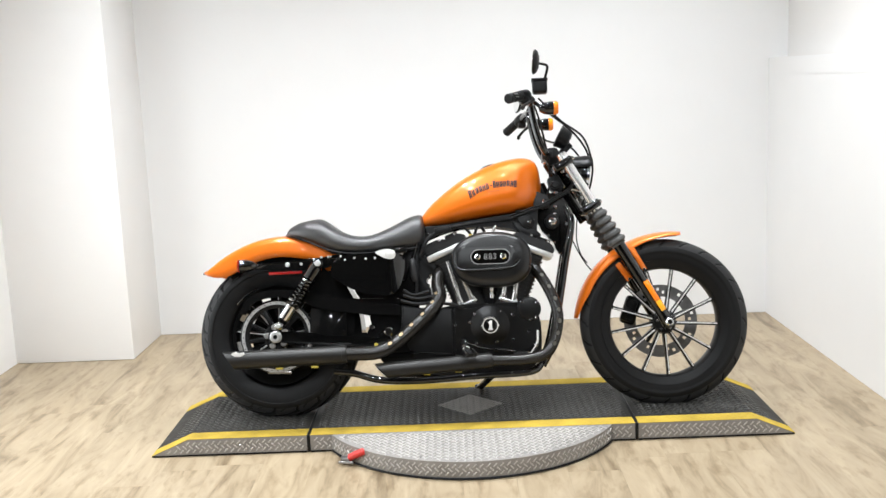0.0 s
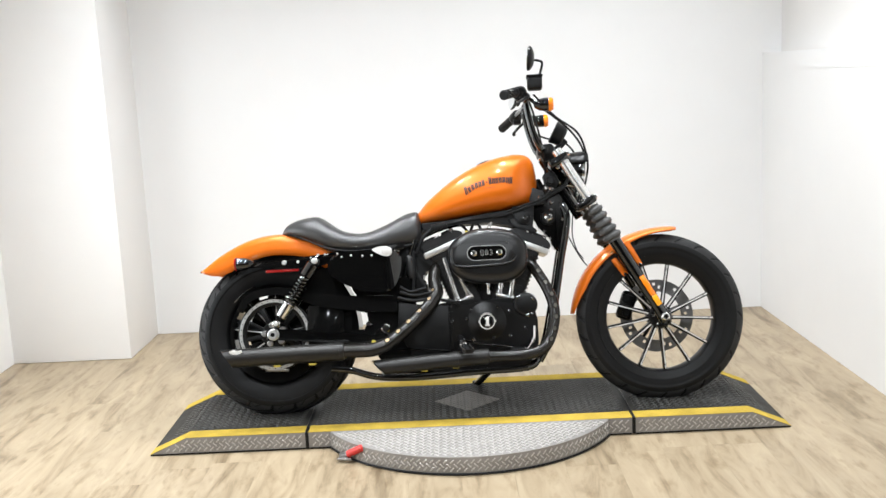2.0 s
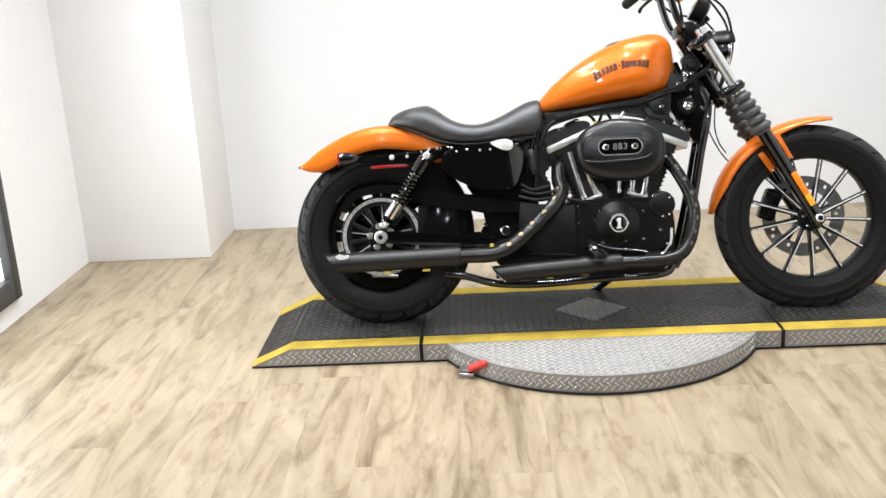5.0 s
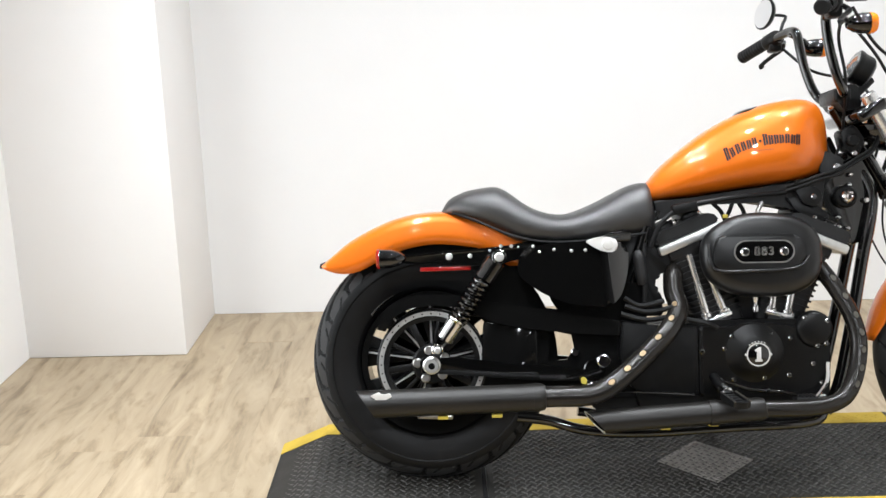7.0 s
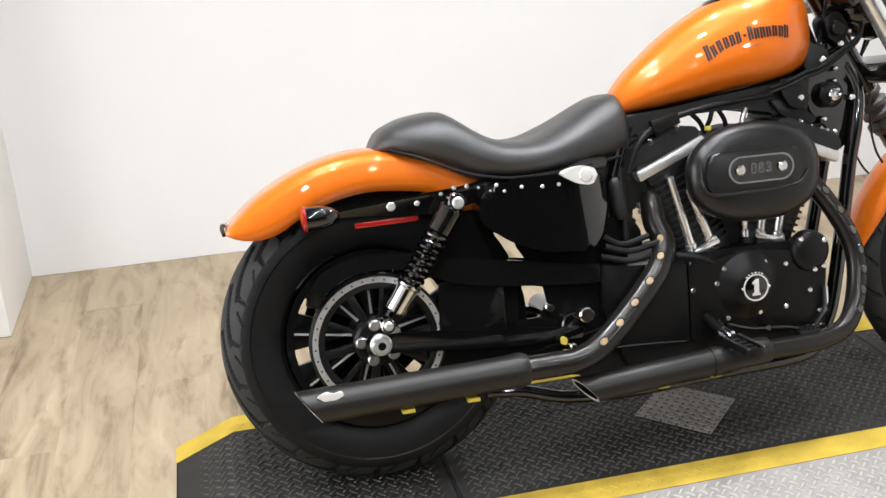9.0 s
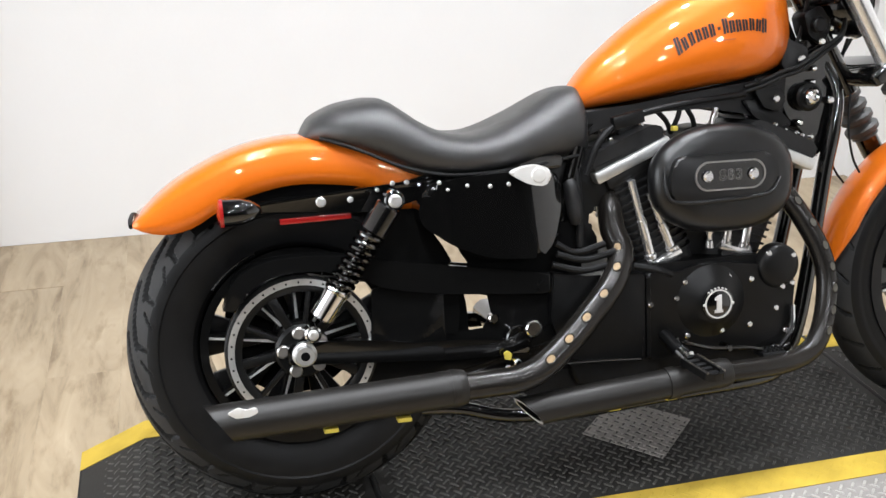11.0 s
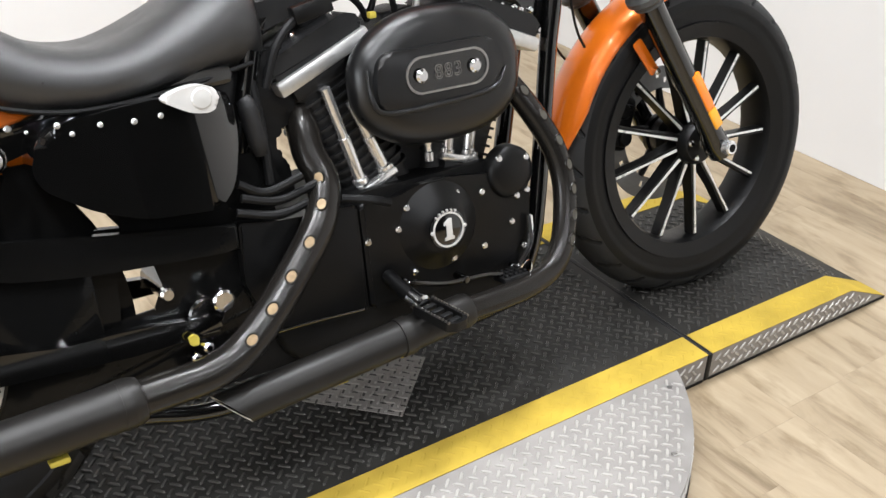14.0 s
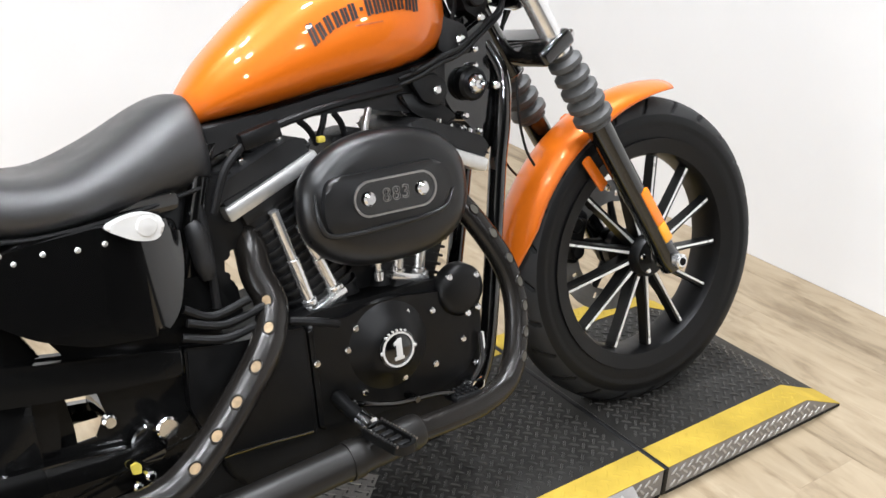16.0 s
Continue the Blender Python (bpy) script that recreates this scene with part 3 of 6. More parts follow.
def wheel(name, c, R, width, rim_r, n_spokes, groove, label, phase=0.0):
    bm = fresh()
    lathe(bm, rim_profile(rim_r, width * (0.99 if width < 0.12 else 0.78), 0.020 if width < 0.12 else 0.007), wheel_at(c), 96, closed_profile=True)
    w = part(name, bm, M_RIM, bike, label, 40)
    bm = fresh()
    tyre(bm, c, R, width, rim_r - 0.004, groove, *((840, 110, 0.011) if width > 0.12 else (560, 64, 0.005)))
    part("tyre", bm, [M_TYRE, M_TREADR], w, "black rubber tyre with siped tread", 32)
    bm = fresh()
    lathe(bm, [(0.0, -0.058), (0.038, -0.058), (0.044, -0.05), (0.044, -0.03), (0.03, -0.022), (0.03, 0.022), (0.044, 0.03), (0.044, 0.05), (0.038, 0.058), (0.0, 0.058)], wheel_at(c), 32)
    part("hub", bm, M_SATIN, w)
    bm = fresh()
    r0, r1 = 0.036, rim_r - 0.018
    lo = [bm.verts.new((r0, y, z)) for y, z in ((-0.036, -0.0100), (-0.036, 0.0046), (-0.004, 0.0060), (-0.004, -0.0115))]
    mi = [bm.verts.new(((r0 + r1) * 0.5, y, z)) for y, z in ((-0.033, -0.0070), (-0.033, 0.0030), (-0.008, 0.0040), (-0.008, -0.0080))]
    hi = [bm.verts.new((r1, y, z)) for y, z in ((-0.030, -0.0080), (-0.030, 0.0036), (-0.008, 0.0050), (-0.008, -0.0090))]
    skin(bm, [lo, mi, hi], True, 0)
    # machined strip along the outer edge
    a = [[bm.verts.new((r, y - dy, z)) for dy, z in ((0.0, -w), (0.0, w), (0.0022, w - 0.0005), (0.0022, -w + 0.0005))]
         for r, y, w in ((r0 + 0.012, -0.0352, 0.0034), ((r0 + r1) * 0.5, -0.0328, 0.0022), (r1 - 0.002, -0.0299, 0.0027))]
    skin(bm, a, True, 1)
    spoke = part("spoke", bm, [M_SATIN, M_MACH], w, "black cast spoke with a machined edge")
    base = spoke
    for k in range(n_spokes):
        m = Matrix.Translation(c) @ Matrix.Rotation(-2 * math.pi * k / n_spokes - phase, 4, "Y")
        o = base if k == 0 else again(base)
        o.matrix_basis = m
    return w


fw = wheel("front_wheel", AX_F, RF, 0.104, 0.226, 13, groove_front, "black cast front wheel with thin machined spokes", radians(-3.5))
rw = wheel("rear_wheel", AX_R, RR, 0.150, 0.205, 9, groove_rear, "black cast rear wheel with a belt pulley", radians(12))

STEER = Matrix.Translation(AX_F) @ Matrix.Rotation(radians(-3.0), 4, Vector((-0.5, 0, 0.866))) @ Matrix.Translation(-AX_F)
fw.matrix_basis = STEER

# front hub bolts and brake disc on the far side
studs("hub_bolt", [(AX_F.x + 0.031 * math.cos(a), -0.058, AX_F.z + 0.031 * math.sin(a), 0.0062, 0.007, (0, -1, 0)) for a in [2 * math.pi * k / 5 + 0.4 for k in range(5)]], M_CHROME, fw)


def disc_outline(bm, c, r0, r1, y, thick, holes, segs=72):
    """A flat ring with drilled holes shown as sunk rings of the pattern: the ring is cut in cells and some left open."""
    rad = [r0, r0 + (r1 - r0) * 0.25, r0 + (r1 - r0) * 0.5, r0 + (r1 - r0) * 0.75, r1]
    grid = {}
    for side in (0, 1):
        for i in range(segs):
            for j, r in enumerate(rad):
                a = 2 * math.pi * i / segs
                grid[side, i, j] = bm.verts.new((c.x + r * math.cos(a), y + (thick if side else 0), c.z + r * math.sin(a)))
    open_ = set()
    for i in range(segs):
        for j in range(4):
            if holes and (i + 2 * (j // 2)) % 4 == 0 and j in (1, 2):
                if (j == 1 and i % 8 == 0) or (j == 2 and i % 8 == 4 - 2):
                    open_.add((i, j))
    for i in range(segs):
        k = (i + 1) % segs
        for j in range(4):
            if (i, j) in open_:
                for a, b in (((i, j), (k, j)), ((k, j), (k, j + 1)), ((k, j + 1), (i, j + 1)), ((i, j + 1), (i, j))):
                    bm.faces.new((grid[0, a[0], a[1]], grid[0, b[0], b[1]], grid[1, b[0], b[1]], grid[1, a[0], a[1]]))
                continue
            for side in (0, 1):
                bm.faces.new((grid[side, i, j], grid[side, k, j], grid[side, k, j + 1], grid[side, i, j + 1]))
        for j in (0, 4):
            bm.faces.new((grid[0, i, j], grid[0, k, j], grid[1, k, j], grid[1, i, j]))


bm = fresh()
disc_outline(bm, AX_F, 0.098, 0.146, 0.066, 0.005, True)
part("brake_disc", bm, M_DISC, fw, "drilled steel brake disc")
bm = fresh()
for k in range(5):
    a = 2 * math.pi * k / 5 + 0.2
    p0, p1 = Vector((0.03 * math.cos(a), 0.064, 0.03 * math.sin(a))), Vector((0.1 * math.cos(a + 0.15), 0.067, 0.1 * math.sin(a + 0.15)))
    tube(bm, [AX_F + p0, AX_F + p1], [0.012, 0.007], 8, 0)
lathe(bm, [(0.0, -0.072), (0.045, -0.072), (0.045, -0.06), (0.0, -0.06)], wheel_at(AX_F), 24)
part("disc_carrier", bm, M_SATIN, fw)

# broad cast webs of the rear wheel
web = None
for k in range(9):
    if web is None:
        bm = fresh()
        out = [(r * math.cos(radians(a)), r * math.sin(radians(a))) for r, aa in ((0.050, (-9, 0, 9)), (0.184, (14, 5, -5, -14))) for a in aa]
        prism(bm, out, -0.006, 0.010, 0.002)
        web = part("wheel_web", bm, M_SATIN, rw)
        o = web
    else:
        o = again(web)
    o.matrix_basis = Matrix.Translation(AX_R) @ Matrix.Rotation(-2 * math.pi * k / 9 - radians(12), 4, "Y")

# rear pulley on the near side
bm = fresh()
lathe(bm, [(0.120, 0.092), (0.138, 0.092), (0.144, 0.096), (0.144, 0.118), (0.138, 0.122), (0.120, 0.122), (0.112, 0.116), (0.112, 0.098)], wheel_at(AX_R), 64, closed_profile=True, mat=0)
lathe(bm, [(0.126, 0.1215), (0.138, 0.1215), (0.138, 0.1240), (0.126, 0.1240)], wheel_at(AX_R), 64, closed_profile=True, mat=1)
# small dark discs stand for the shade in the ring's holes
for k in range(36):
    a = 2 * math.pi * k / 36
    p = AX_R + Vector((0.132 * math.cos(a), -0.1235, 0.132 * math.sin(a)))
    rod(bm, p, p + Vector((0, -0.0012, 0)), 0.0022, 6, mat=2)
near(part("belt_pulley", bm, [M_SATIN, M_ALU, M_DARK], rw, "black belt pulley with a machined ring"), -0.018)
for k in range(10):
    m = Matrix.Translation(AX_R) @ Matrix.Rotation(-(2 * math.pi * k / 10 + 0.15), 4, "Y")
    bm = fresh()
    box(bm, m @ Vector((0.0755, -0.110, 0)), (0.081, 0.014, 0.017 if k % 2 else 0.009), 0.002, m.to_3x3().to_4x4())
    near(part("pulley_spoke", bm, M_SATIN, rw), -0.018)
bm = fresh()
lathe(bm, [(0.0, 0.09), (0.05, 0.09), (0.052, 0.12), (0.046, 0.126), (0.0, 0.126)], wheel_at(AX_R), 32)
near(part("pulley_hub", bm, M_SATIN, rw), -0.018)
studs("pulley_bolt", [(AX_R.x + 0.038 * math.cos(a), -0.107, AX_R.z + 0.038 * math.sin(a), 0.0125, 0.012, (0, -1, 0)) for a in [2 * math.pi * k / 5 + 0.5 for k in range(5)]], M_STEEL, rw, 0.003, label="dull steel pulley bolt")
bm = fresh()
lathe(bm, [(0.0, 0.126), (0.023, 0.126), (0.023, 0.139), (0.0185, 0.142), (0.0185, 0.150), (0.017, 0.152), (0.0085, 0.152)], wheel_at(AX_R), 24)
# the bore's shade is put into its black colour
lathe(bm, [(0.0085, 0.152), (0.008, 0.130), (0.0, 0.130)], wheel_at(AX_R), 24, mat=1)
near(part("axle_nut", bm, [M_ALU, M_DARK], rw, "steel axle nut"), -0.006)
bm = fresh()
lathe(bm, [(0.0, -0.09), (0.14, -0.09), (0.14, -0.085), (0.0, -0.085)], wheel_at(AX_R), 40)
part("brake_disc", bm, M_SATIN, rw)


# ---- tank ----
def on(xs, tab):
    return float(np.interp(xs, [p[0] for p in tab], [p[1] for p in tab]))


def smooth_tab(tab):
    pts = spline([(x, 0, z) for x, z in tab], 10)
    return [(p.x, p.z) for p in pts]


T_TOP = smooth_tab([(0.566, 0.752), (0.577, 0.775), (0.607, 0.812), (0.638, 0.841), (0.713, 0.899), (0.787, 0.943), (0.861, 0.974), (0.919, 0.989), (0.976, 0.996), (1.020, 0.988), (1.045, 0.960), (1.056, 0.908)])
T_BOT = [(0.566, 0.738), (0.59, 0.730), (0.689, 0.741), (0.829, 0.760), (0.941, 0.773), (0.995, 0.783), (1.030, 0.795), (1.050, 0.817), (1.056, 0.86)]
T_W = smooth_tab([(0.566, 0.022), (0.59, 0.052), (0.65, 0.078), (0.72, 0.096), (0.80, 0.112), (0.88, 0.124), (0.94, 0.127), (0.98, 0.117), (1.015, 0.093), (1.044, 0.062), (1.056, 0.030)])


def tank_point(x, a):
    """On the skin at x; a runs from the bottom edge (0) over the near side to the top (1)."""
    zt, zb, w = on(x, T_TOP), on(x, T_BOT), on(x, T_W)
    h = zt - zb
    t = a * math.pi - math.pi / 2
    cy = abs(math.cos(t)) ** 0.72
    zz = math.copysign(abs(math.sin(t)) ** 0.80, math.sin(t))
    v = (zz + 1) / 2
    y = -w * cy * (1.0 - 0.28 * v ** 1.6)
    return Vector((x, y, zb + h * v))


bm = fresh()
rings = []
xs = [0.566 + (1.056 - 0.566) * (0.5 - 0.5 * math.cos(math.pi * i / 46)) for i in range(47)]
for x in xs:
    half = [tank_point(x, k / 18) for k in range(19)]
    ring = half + [Vector((p.x, -p.y, p.z)) for p in half[-2:0:-1]]
    rings.append([bm.verts.new(p) for p in ring])
skin(bm, rings, True)
tank = part("fuel_tank", bm, M_ORANGE, bike, "metallic orange peanut fuel tank", 50)
bm = fresh()
m = Matrix.Translation((0.855, 0, 0.956)) @ Matrix.Rotation(radians(-16), 4, "Y")
lathe(bm, [(0.0, 0.0), (0.036, 0.0), (0.037, 0.012), (0.030, 0.017), (0.0, 0.018)], m, 28)
part("filler_cap", bm, M_GLOSS, tank, "black filler cap")

# arched row of plain bars in place of the tank's lettering
bm = fresh()
ARCH = smooth_tab([(0.776, 0.8315), (0.805, 0.8505), (0.831, 0.8605), (0.857, 0.8665), (0.889, 0.8705), (0.922, 0.8722), (0.951, 0.8665)])
TALL = [1.25, 0.9, 0.92, 0.9, 0.88, 0.95, 0, 1.12, 0.92, 0.9, 0.85, 0.9, 0.9, 1.05]


def skin_at(x, z):
    lo, hi = 0.0, 1.0
    for _ in range(24):
        mid = (lo + hi) / 2
        if tank_point(x, mid).z < z:
            lo = mid
        else:
            hi = mid
    return tank_point(x, lo)


def decal(bm, corners, lift=0.0012):
    """A thin patch on the tank's skin between four (x, z) corners."""
    a, b, c, d = (Vector(q) for q in corners)
    grid = []
    for i in range(4):
        row = []
        for j in range(4):
            u, v = i / 3, j / 3
            x, z = (a * (1 - u) + b * u) * (1 - v) + (d * (1 - u) + c * u) * v
            p = skin_at(x, z)
            e = 0.003
            nrm = (skin_at(x + e, z) - skin_at(x - e, z)).cross(skin_at(x, z + e) - skin_at(x, z - e)).normalized()
            if nrm.y > 0:
                nrm = -nrm
            row.append(bm.verts.new(p + nrm * lift))
        grid.append(row)
    for i in range(3):
        for j in range(3):
            bm.faces.new((grid[i][j], grid[i + 1][j], grid[i + 1][j + 1], grid[i][j + 1]))


for k, h in enumerate(TALL):
    x = 0.778 + 0.171 * k / (len(TALL) - 1)
    base = Vector((x, on(x, ARCH)))
    run = Vector((0.01, on(x + 0.005, ARCH) - on(x - 0.005, ARCH))).normalized()
    up = Vector((-run.y * 0.6, 1)).normalized()
    if h == 0:
        decal(bm, [base + up * 0.010 - run * 0.003, base + up * 0.010 + run * 0.003, base + up * 0.016 + run * 0.003, base + up * 0.016 - run * 0.003])
        continue
    for r0, r1, cut in ((-0.0060, -0.0010, 0.0), (0.0002, 0.0052, 0.05)):
        decal(bm, [base + run * r0 + up * cut * 0.024, base + run * r1 + up * cut * 0.024, base + run * r1 + up * 0.027 * (h - cut), base + run * r0 + up * 0.027 * h])
tagged(part("tank_decal", bm, M_DECAL, tank, "arched row of dark bars"), kind="stuff")
bm = fresh()
decal(bm, [(0.842, 0.8540), (0.888, 0.8570), (0.888, 0.8592), (0.842, 0.8562)])
part("tank_decal", bm, M_DECAL2, tank, "faint thin bar")

# ---- seat ----
S_TOP = smooth_tab([(0.028, 0.710), (0.045, 0.739), (0.060, 0.752), (0.10, 0.769), (0.15, 0.778), (0.178, 0.780), (0.206, 0.768), (0.245, 0.741), (0.283, 0.722), (0.33, 0.712), (0.38, 0.714), (0.454, 0.740), (0.527, 0.774), (0.570, 0.782), (0.580, 0.772), (0.588, 0.738)])
S_BOT = [(0.028, 0.700), (0.068, 0.698), (0.157, 0.664), (0.229, 0.627), (0.324, 0.617), (0.45, 0.624), (0.588, 0.640)]
S_W = smooth_tab([(0.028, 0.045), (0.06, 0.088), (0.12, 0.122), (0.20, 0.142), (0.28, 0.150), (0.36, 0.146), (0.46, 0.128), (0.55, 0.108), (0.577, 0.098), (0.588, 0.080)])
bm = fresh()
rings = []
for i in range(41):
    x = 0.028 + (0.588 - 0.028) * (0.5 - 0.5 * math.cos(math.pi * i / 40))
    zt, zb, w = on(x, S_TOP), on(x, S_BOT), on(x, S_W)
    dip = 0.012 * math.exp(-((x - 0.33) / 0.12) ** 2)
    ring = []
    for k in range(28):
        t = 2 * math.pi * k / 28
        c, s = math.cos(t), math.sin(t)
        y = w * math.copysign(abs(c) ** 0.62, c) * (1.0 - 0.16 * max(0, s))
        v = (math.copysign(abs(s) ** 0.75, s) + 1) / 2
        z = zb + (zt - zb) * v - (dip * (1 - abs(c)) if s > 0.3 else 0)
        ring.append(bm.verts.new((x, y, z)))
    rings.append(ring)
skin(bm, rings, True)
seat = part("seat", bm, M_LEATHER, bike, "black vinyl solo seat with a raised back", 60)
bm = fresh()
tube(bm, [(0.055, 0.0, 0.712), (0.03, 0, 0.704), (0.018, 0, 0.700)], 0.007, 8, 4)
part("seat_screw", bm, M_STEEL, seat)
bm = fresh()
for sgn in (-1, 1):
    tube(bm, [(x, sgn * on(x, S_W) * 0.93, on(x, S_BOT) + 0.012) for x in (0.06, 0.12, 0.2, 0.28, 0.36, 0.46, 0.56)], 0.0035, 6, 4)
part("seat_welt", bm, M_RUBBER, seat)

# ---- rear fender ----
F_TOP = smooth_tab([(-0.285, 0.580), (-0.212, 0.641), (-0.11, 0.692), (-0.01, 0.714), (0.08, 0.711), (0.17, 0.690), (0.26, 0.660)])
F_LOW = smooth_tab([(-0.285, 0.574), (-0.255, 0.560), (-0.215, 0.556), (-0.175, 0.566), (-0.13, 0.592), (-0.087, 0.611), (-0.001, 0.629), (0.085, 0.624), (0.15, 0.610), (0.20, 0.572), (0.26, 0.555)])
bm = fresh()
rings = []
for i in range(33):
    x = -0.283 + 0.54 * i / 32
    zt, zl = on(x, F_TOP), on(x, F_LOW)
    w = 0.093
    r = min(0.06, max(0.002, (zt - zl) * 0.95))
    ring = [(-w, zl)]
    for k in range(13):
        a = math.pi * k / 12
        ring.append((-w * math.copysign(abs(math.cos(a)) ** 0.55, math.cos(a)), zl + (zt - zl) * (0.30 + 0.70 * math.sin(a) ** 0.52) if 0 < k < 12 else zl + (zt - zl) * 0.30))
    ring.append((w, zl))
    rings.append([bm.verts.new((x, y, z)) for y, z in ring])
skin(bm, rings, False, 0, closed=False)
rf = part("rear_fender", bm, M_ORANGE, bike, "metallic orange bobbed rear fender", 50)
md = rf.modifiers.new("thick", "SOLIDIFY")
md.thickness, md.offset = 0.004, -1
bm = fresh()
tube(bm, [(-0.286, -0.085, 0.574), (-0.289, -0.05, 0.579), (-0.29, 0, 0.580), (-0.289, 0.05, 0.579), (-0.286, 0.085, 0.574)], 0.0042, 8, 5)
part("edge_trim", bm, M_RUBBER, rf, "black edge trim")
bm = fresh()
for y in (-0.076, 0.076):
    arc = [(r * math.cos(a), RR + r * math.sin(a)) for r, aa in ((0.329, np.linspace(radians(-2), radians(128), 20)), (0.285, np.linspace(radians(128), radians(-2), 20))) for a in aa]
    prism(bm, [(x, min(z, on(x, F_TOP) - 0.02) if x < 0.25 else z) for x, z in arc], y - 0.002, y + 0.002)
a = [[bm.verts.new((0.330 * math.cos(t), y, RR + 0.330 * math.sin(t))) for t in np.linspace(radians(-2), radians(70), 14)] for y in (-0.076, 0.076)]
skin(bm, a, False, 0, closed=False)
part("inner_fender", bm, M_BLACK, bike, "black inner fender round the tyre")

# ---- struts, signals, shocks ----
for sgn in (-1, 1):
    bm = fresh()
    y0, y1 = sgn * 0.116, sgn * 0.101
    prism(bm, rounded([(-0.140, 0.592), (-0.10, 0.603), (0.05, 0.612), (0.19, 0.622), (0.30, 0.640), (0.40, 0.652), (0.52, 0.655), (0.52, 0.628), (0.36, 0.622), (0.24, 0.590), (0.165, 0.570), (0.05, 0.578), (-0.09, 0.582)], 0.012), min(y0, y1), max(y0, y1), 0.003)
    strut = part("fender_strut", bm, M_GLOSS, bike, "gloss black fender strut")
    studs("strut_bolt", [(x, y0, z, r, 0.006, (0, sgn, 0)) for x, z, r in ((0.050, 0.597, 0.0095), (0.104, 0.598, 0.006), (0.184, 0.622, 0.005), (0.211, 0.622, 0.005), (0.155, 0.612, 0.004))], M_ALU, strut)
    # bullet signal
    cx, cz, cyy = -0.108, 0.596, sgn * 0.162
    bm = fresh()
    lathe(bm, [(0.0, 0.050), (0.009, 0.045), (0.018, 0.031), (0.0235, 0.012), (0.0245, -0.018), (0.022, -0.020), (0.0, -0.020)], axis((cx, cyy, cz), (1, 0, 0.02)), 24)
    rod(bm, (cx + 0.01, cyy, cz), (cx + 0.02, sgn * 0.104, cz + 0.004), 0.008, 10)
    sig = part("rear_turn_signal", bm, M_GLOSS, bike, "black bullet turn signal with a red lens")
    bm = fresh()
    lathe(bm, [(0.0, -0.029), (0.016, -0.028), (0.0255, -0.024), (0.0265, -0.018), (0.0, -0.018)], axis((cx, cyy, cz), (1, 0, 0.02)), 24)
    part("lens", bm, M_RED, sig, "red lens")
    bm = fresh()
    box(bm, (0.040, sgn * 0.107, 0.566), (0.132, 0.006, 0.0115), 0.002, Matrix.Rotation(radians(-1), 4, "Y"))
    part("side_reflector", bm, M_RED, bike, "red side reflector strip")
    # shock absorber
    a, b = Vector((0.177, sgn * 0.150, 0.596)), Vector((0.016, sgn * 0.136, 0.360))
    dv = (b - a).normalized()
    bm = fresh()
    rod(bm, a + dv * 0.02, a + dv * 0.225, 0.012, 14)
    rod(bm, a + dv * 0.012, a + dv * 0.072, 0.026, 20, 0.004)
    rod(bm, a + Vector((0, -0.02, 0)), a + Vector((0, 0.02, 0)), 0.019, 18, 0.003)
    sh = part("shock_absorber", bm, M_GLOSS, bike, "black coil-over rear shock absorber")
    bm = fresh()
    ref = dv.cross(Vector((0, 1, 0))).normalized()
    w2 = dv.cross(ref)
    pts = []
    for k in range(8 * 12 + 1):
        t = k / (8 * 12)
        ang = 2 * math.pi * 8 * t
        pts.append(a + dv * (0.075 + 0.115 * t) + (ref * math.cos(ang) + w2 * math.sin(ang)) * 0.0225)
    tube(bm, pts, 0.0045, 7, 0)
    part("spring", bm, M_SPRING, sh, "gloss black spring")
    bm = fresh()
    rod(bm, a + dv * 0.192, a + dv * 0.256, 0.0225, 20, 0.004)
    rod(bm, a + dv * 0.19, a + dv * 0.20, 0.026, 20, 0.003)
    rod(bm, b + Vector((0, -0.02, 0)), b + Vector((0, 0.014, 0)), 0.0155, 18, 0.003)
    part("lower_body", bm, M_CHROME, sh, "chromed lower damper body")
    studs("mounting_bolt", [(*(a + Vector((0, sgn * 0.018, 0))), 0.0125, 0.012, (0, sgn, 0)), (*(b + Vector((0, sgn * 0.018, 0))), 0.010, 0.009, (0, sgn, 0))], M_ALU, sh, 0.003)

# ---- swingarm, belt, guards ----
bm = fresh()
for sgn in (-1, 1):
    y = sgn * 0.117
    prism(bm, rounded([(-0.030, 0.298), (-0.030, 0.338), (0.056, 0.337), (0.14, 0.329), (0.21, 0.316), (0.30, 0.312), (0.40, 0.300), (0.44, 0.300), (0.44, 0.270), (0.30, 0.272), (0.04, 0.294)], 0.008), y - 0.009, y + 0.009, 0.004, seg=3)
rod(bm, (0.42, -0.124, 0.30), (0.42, 0.124, 0.30), 0.028, 16, 0.003)
arm = part("swingarm", bm, M_GLOSS, bike, "gloss black swingarm")
studs("pivot_bolt", [(0.440, -0.132, 0.325, 0.017, 0.022, (0, -1, 0)), (0.372, -0.098, 0.343, 0.011, 0.016, (0, -1, 0)), (0.405, -0.130, 0.262, 0.008, 0.026, (0, -1, 0)), (0.385, -0.130, 0.252, 0.007, 0.026, (0, -1, 0))], M_CHROME, arm, 0.003)
bm = fresh()
loop = [(0.142 * math.cos(a), RR + 0.142 * math.sin(a)) for a in np.linspace(radians(98), radians(262), 24)]
loop += [(0.52 + 0.055 * math.cos(a), 0.335 + 0.055 * math.sin(a)) for a in np.linspace(radians(-98), radians(98), 14)]
ringA = [[bm.verts.new((x, y, z)) for x, z in loop] for y in (-0.118, -0.094)]
for i in range(len(loop)):
    j = (i + 1) % len(loop)
    bm.faces.new((ringA[0][i], ringA[0][j], ringA[1][j], ringA[1][i]))
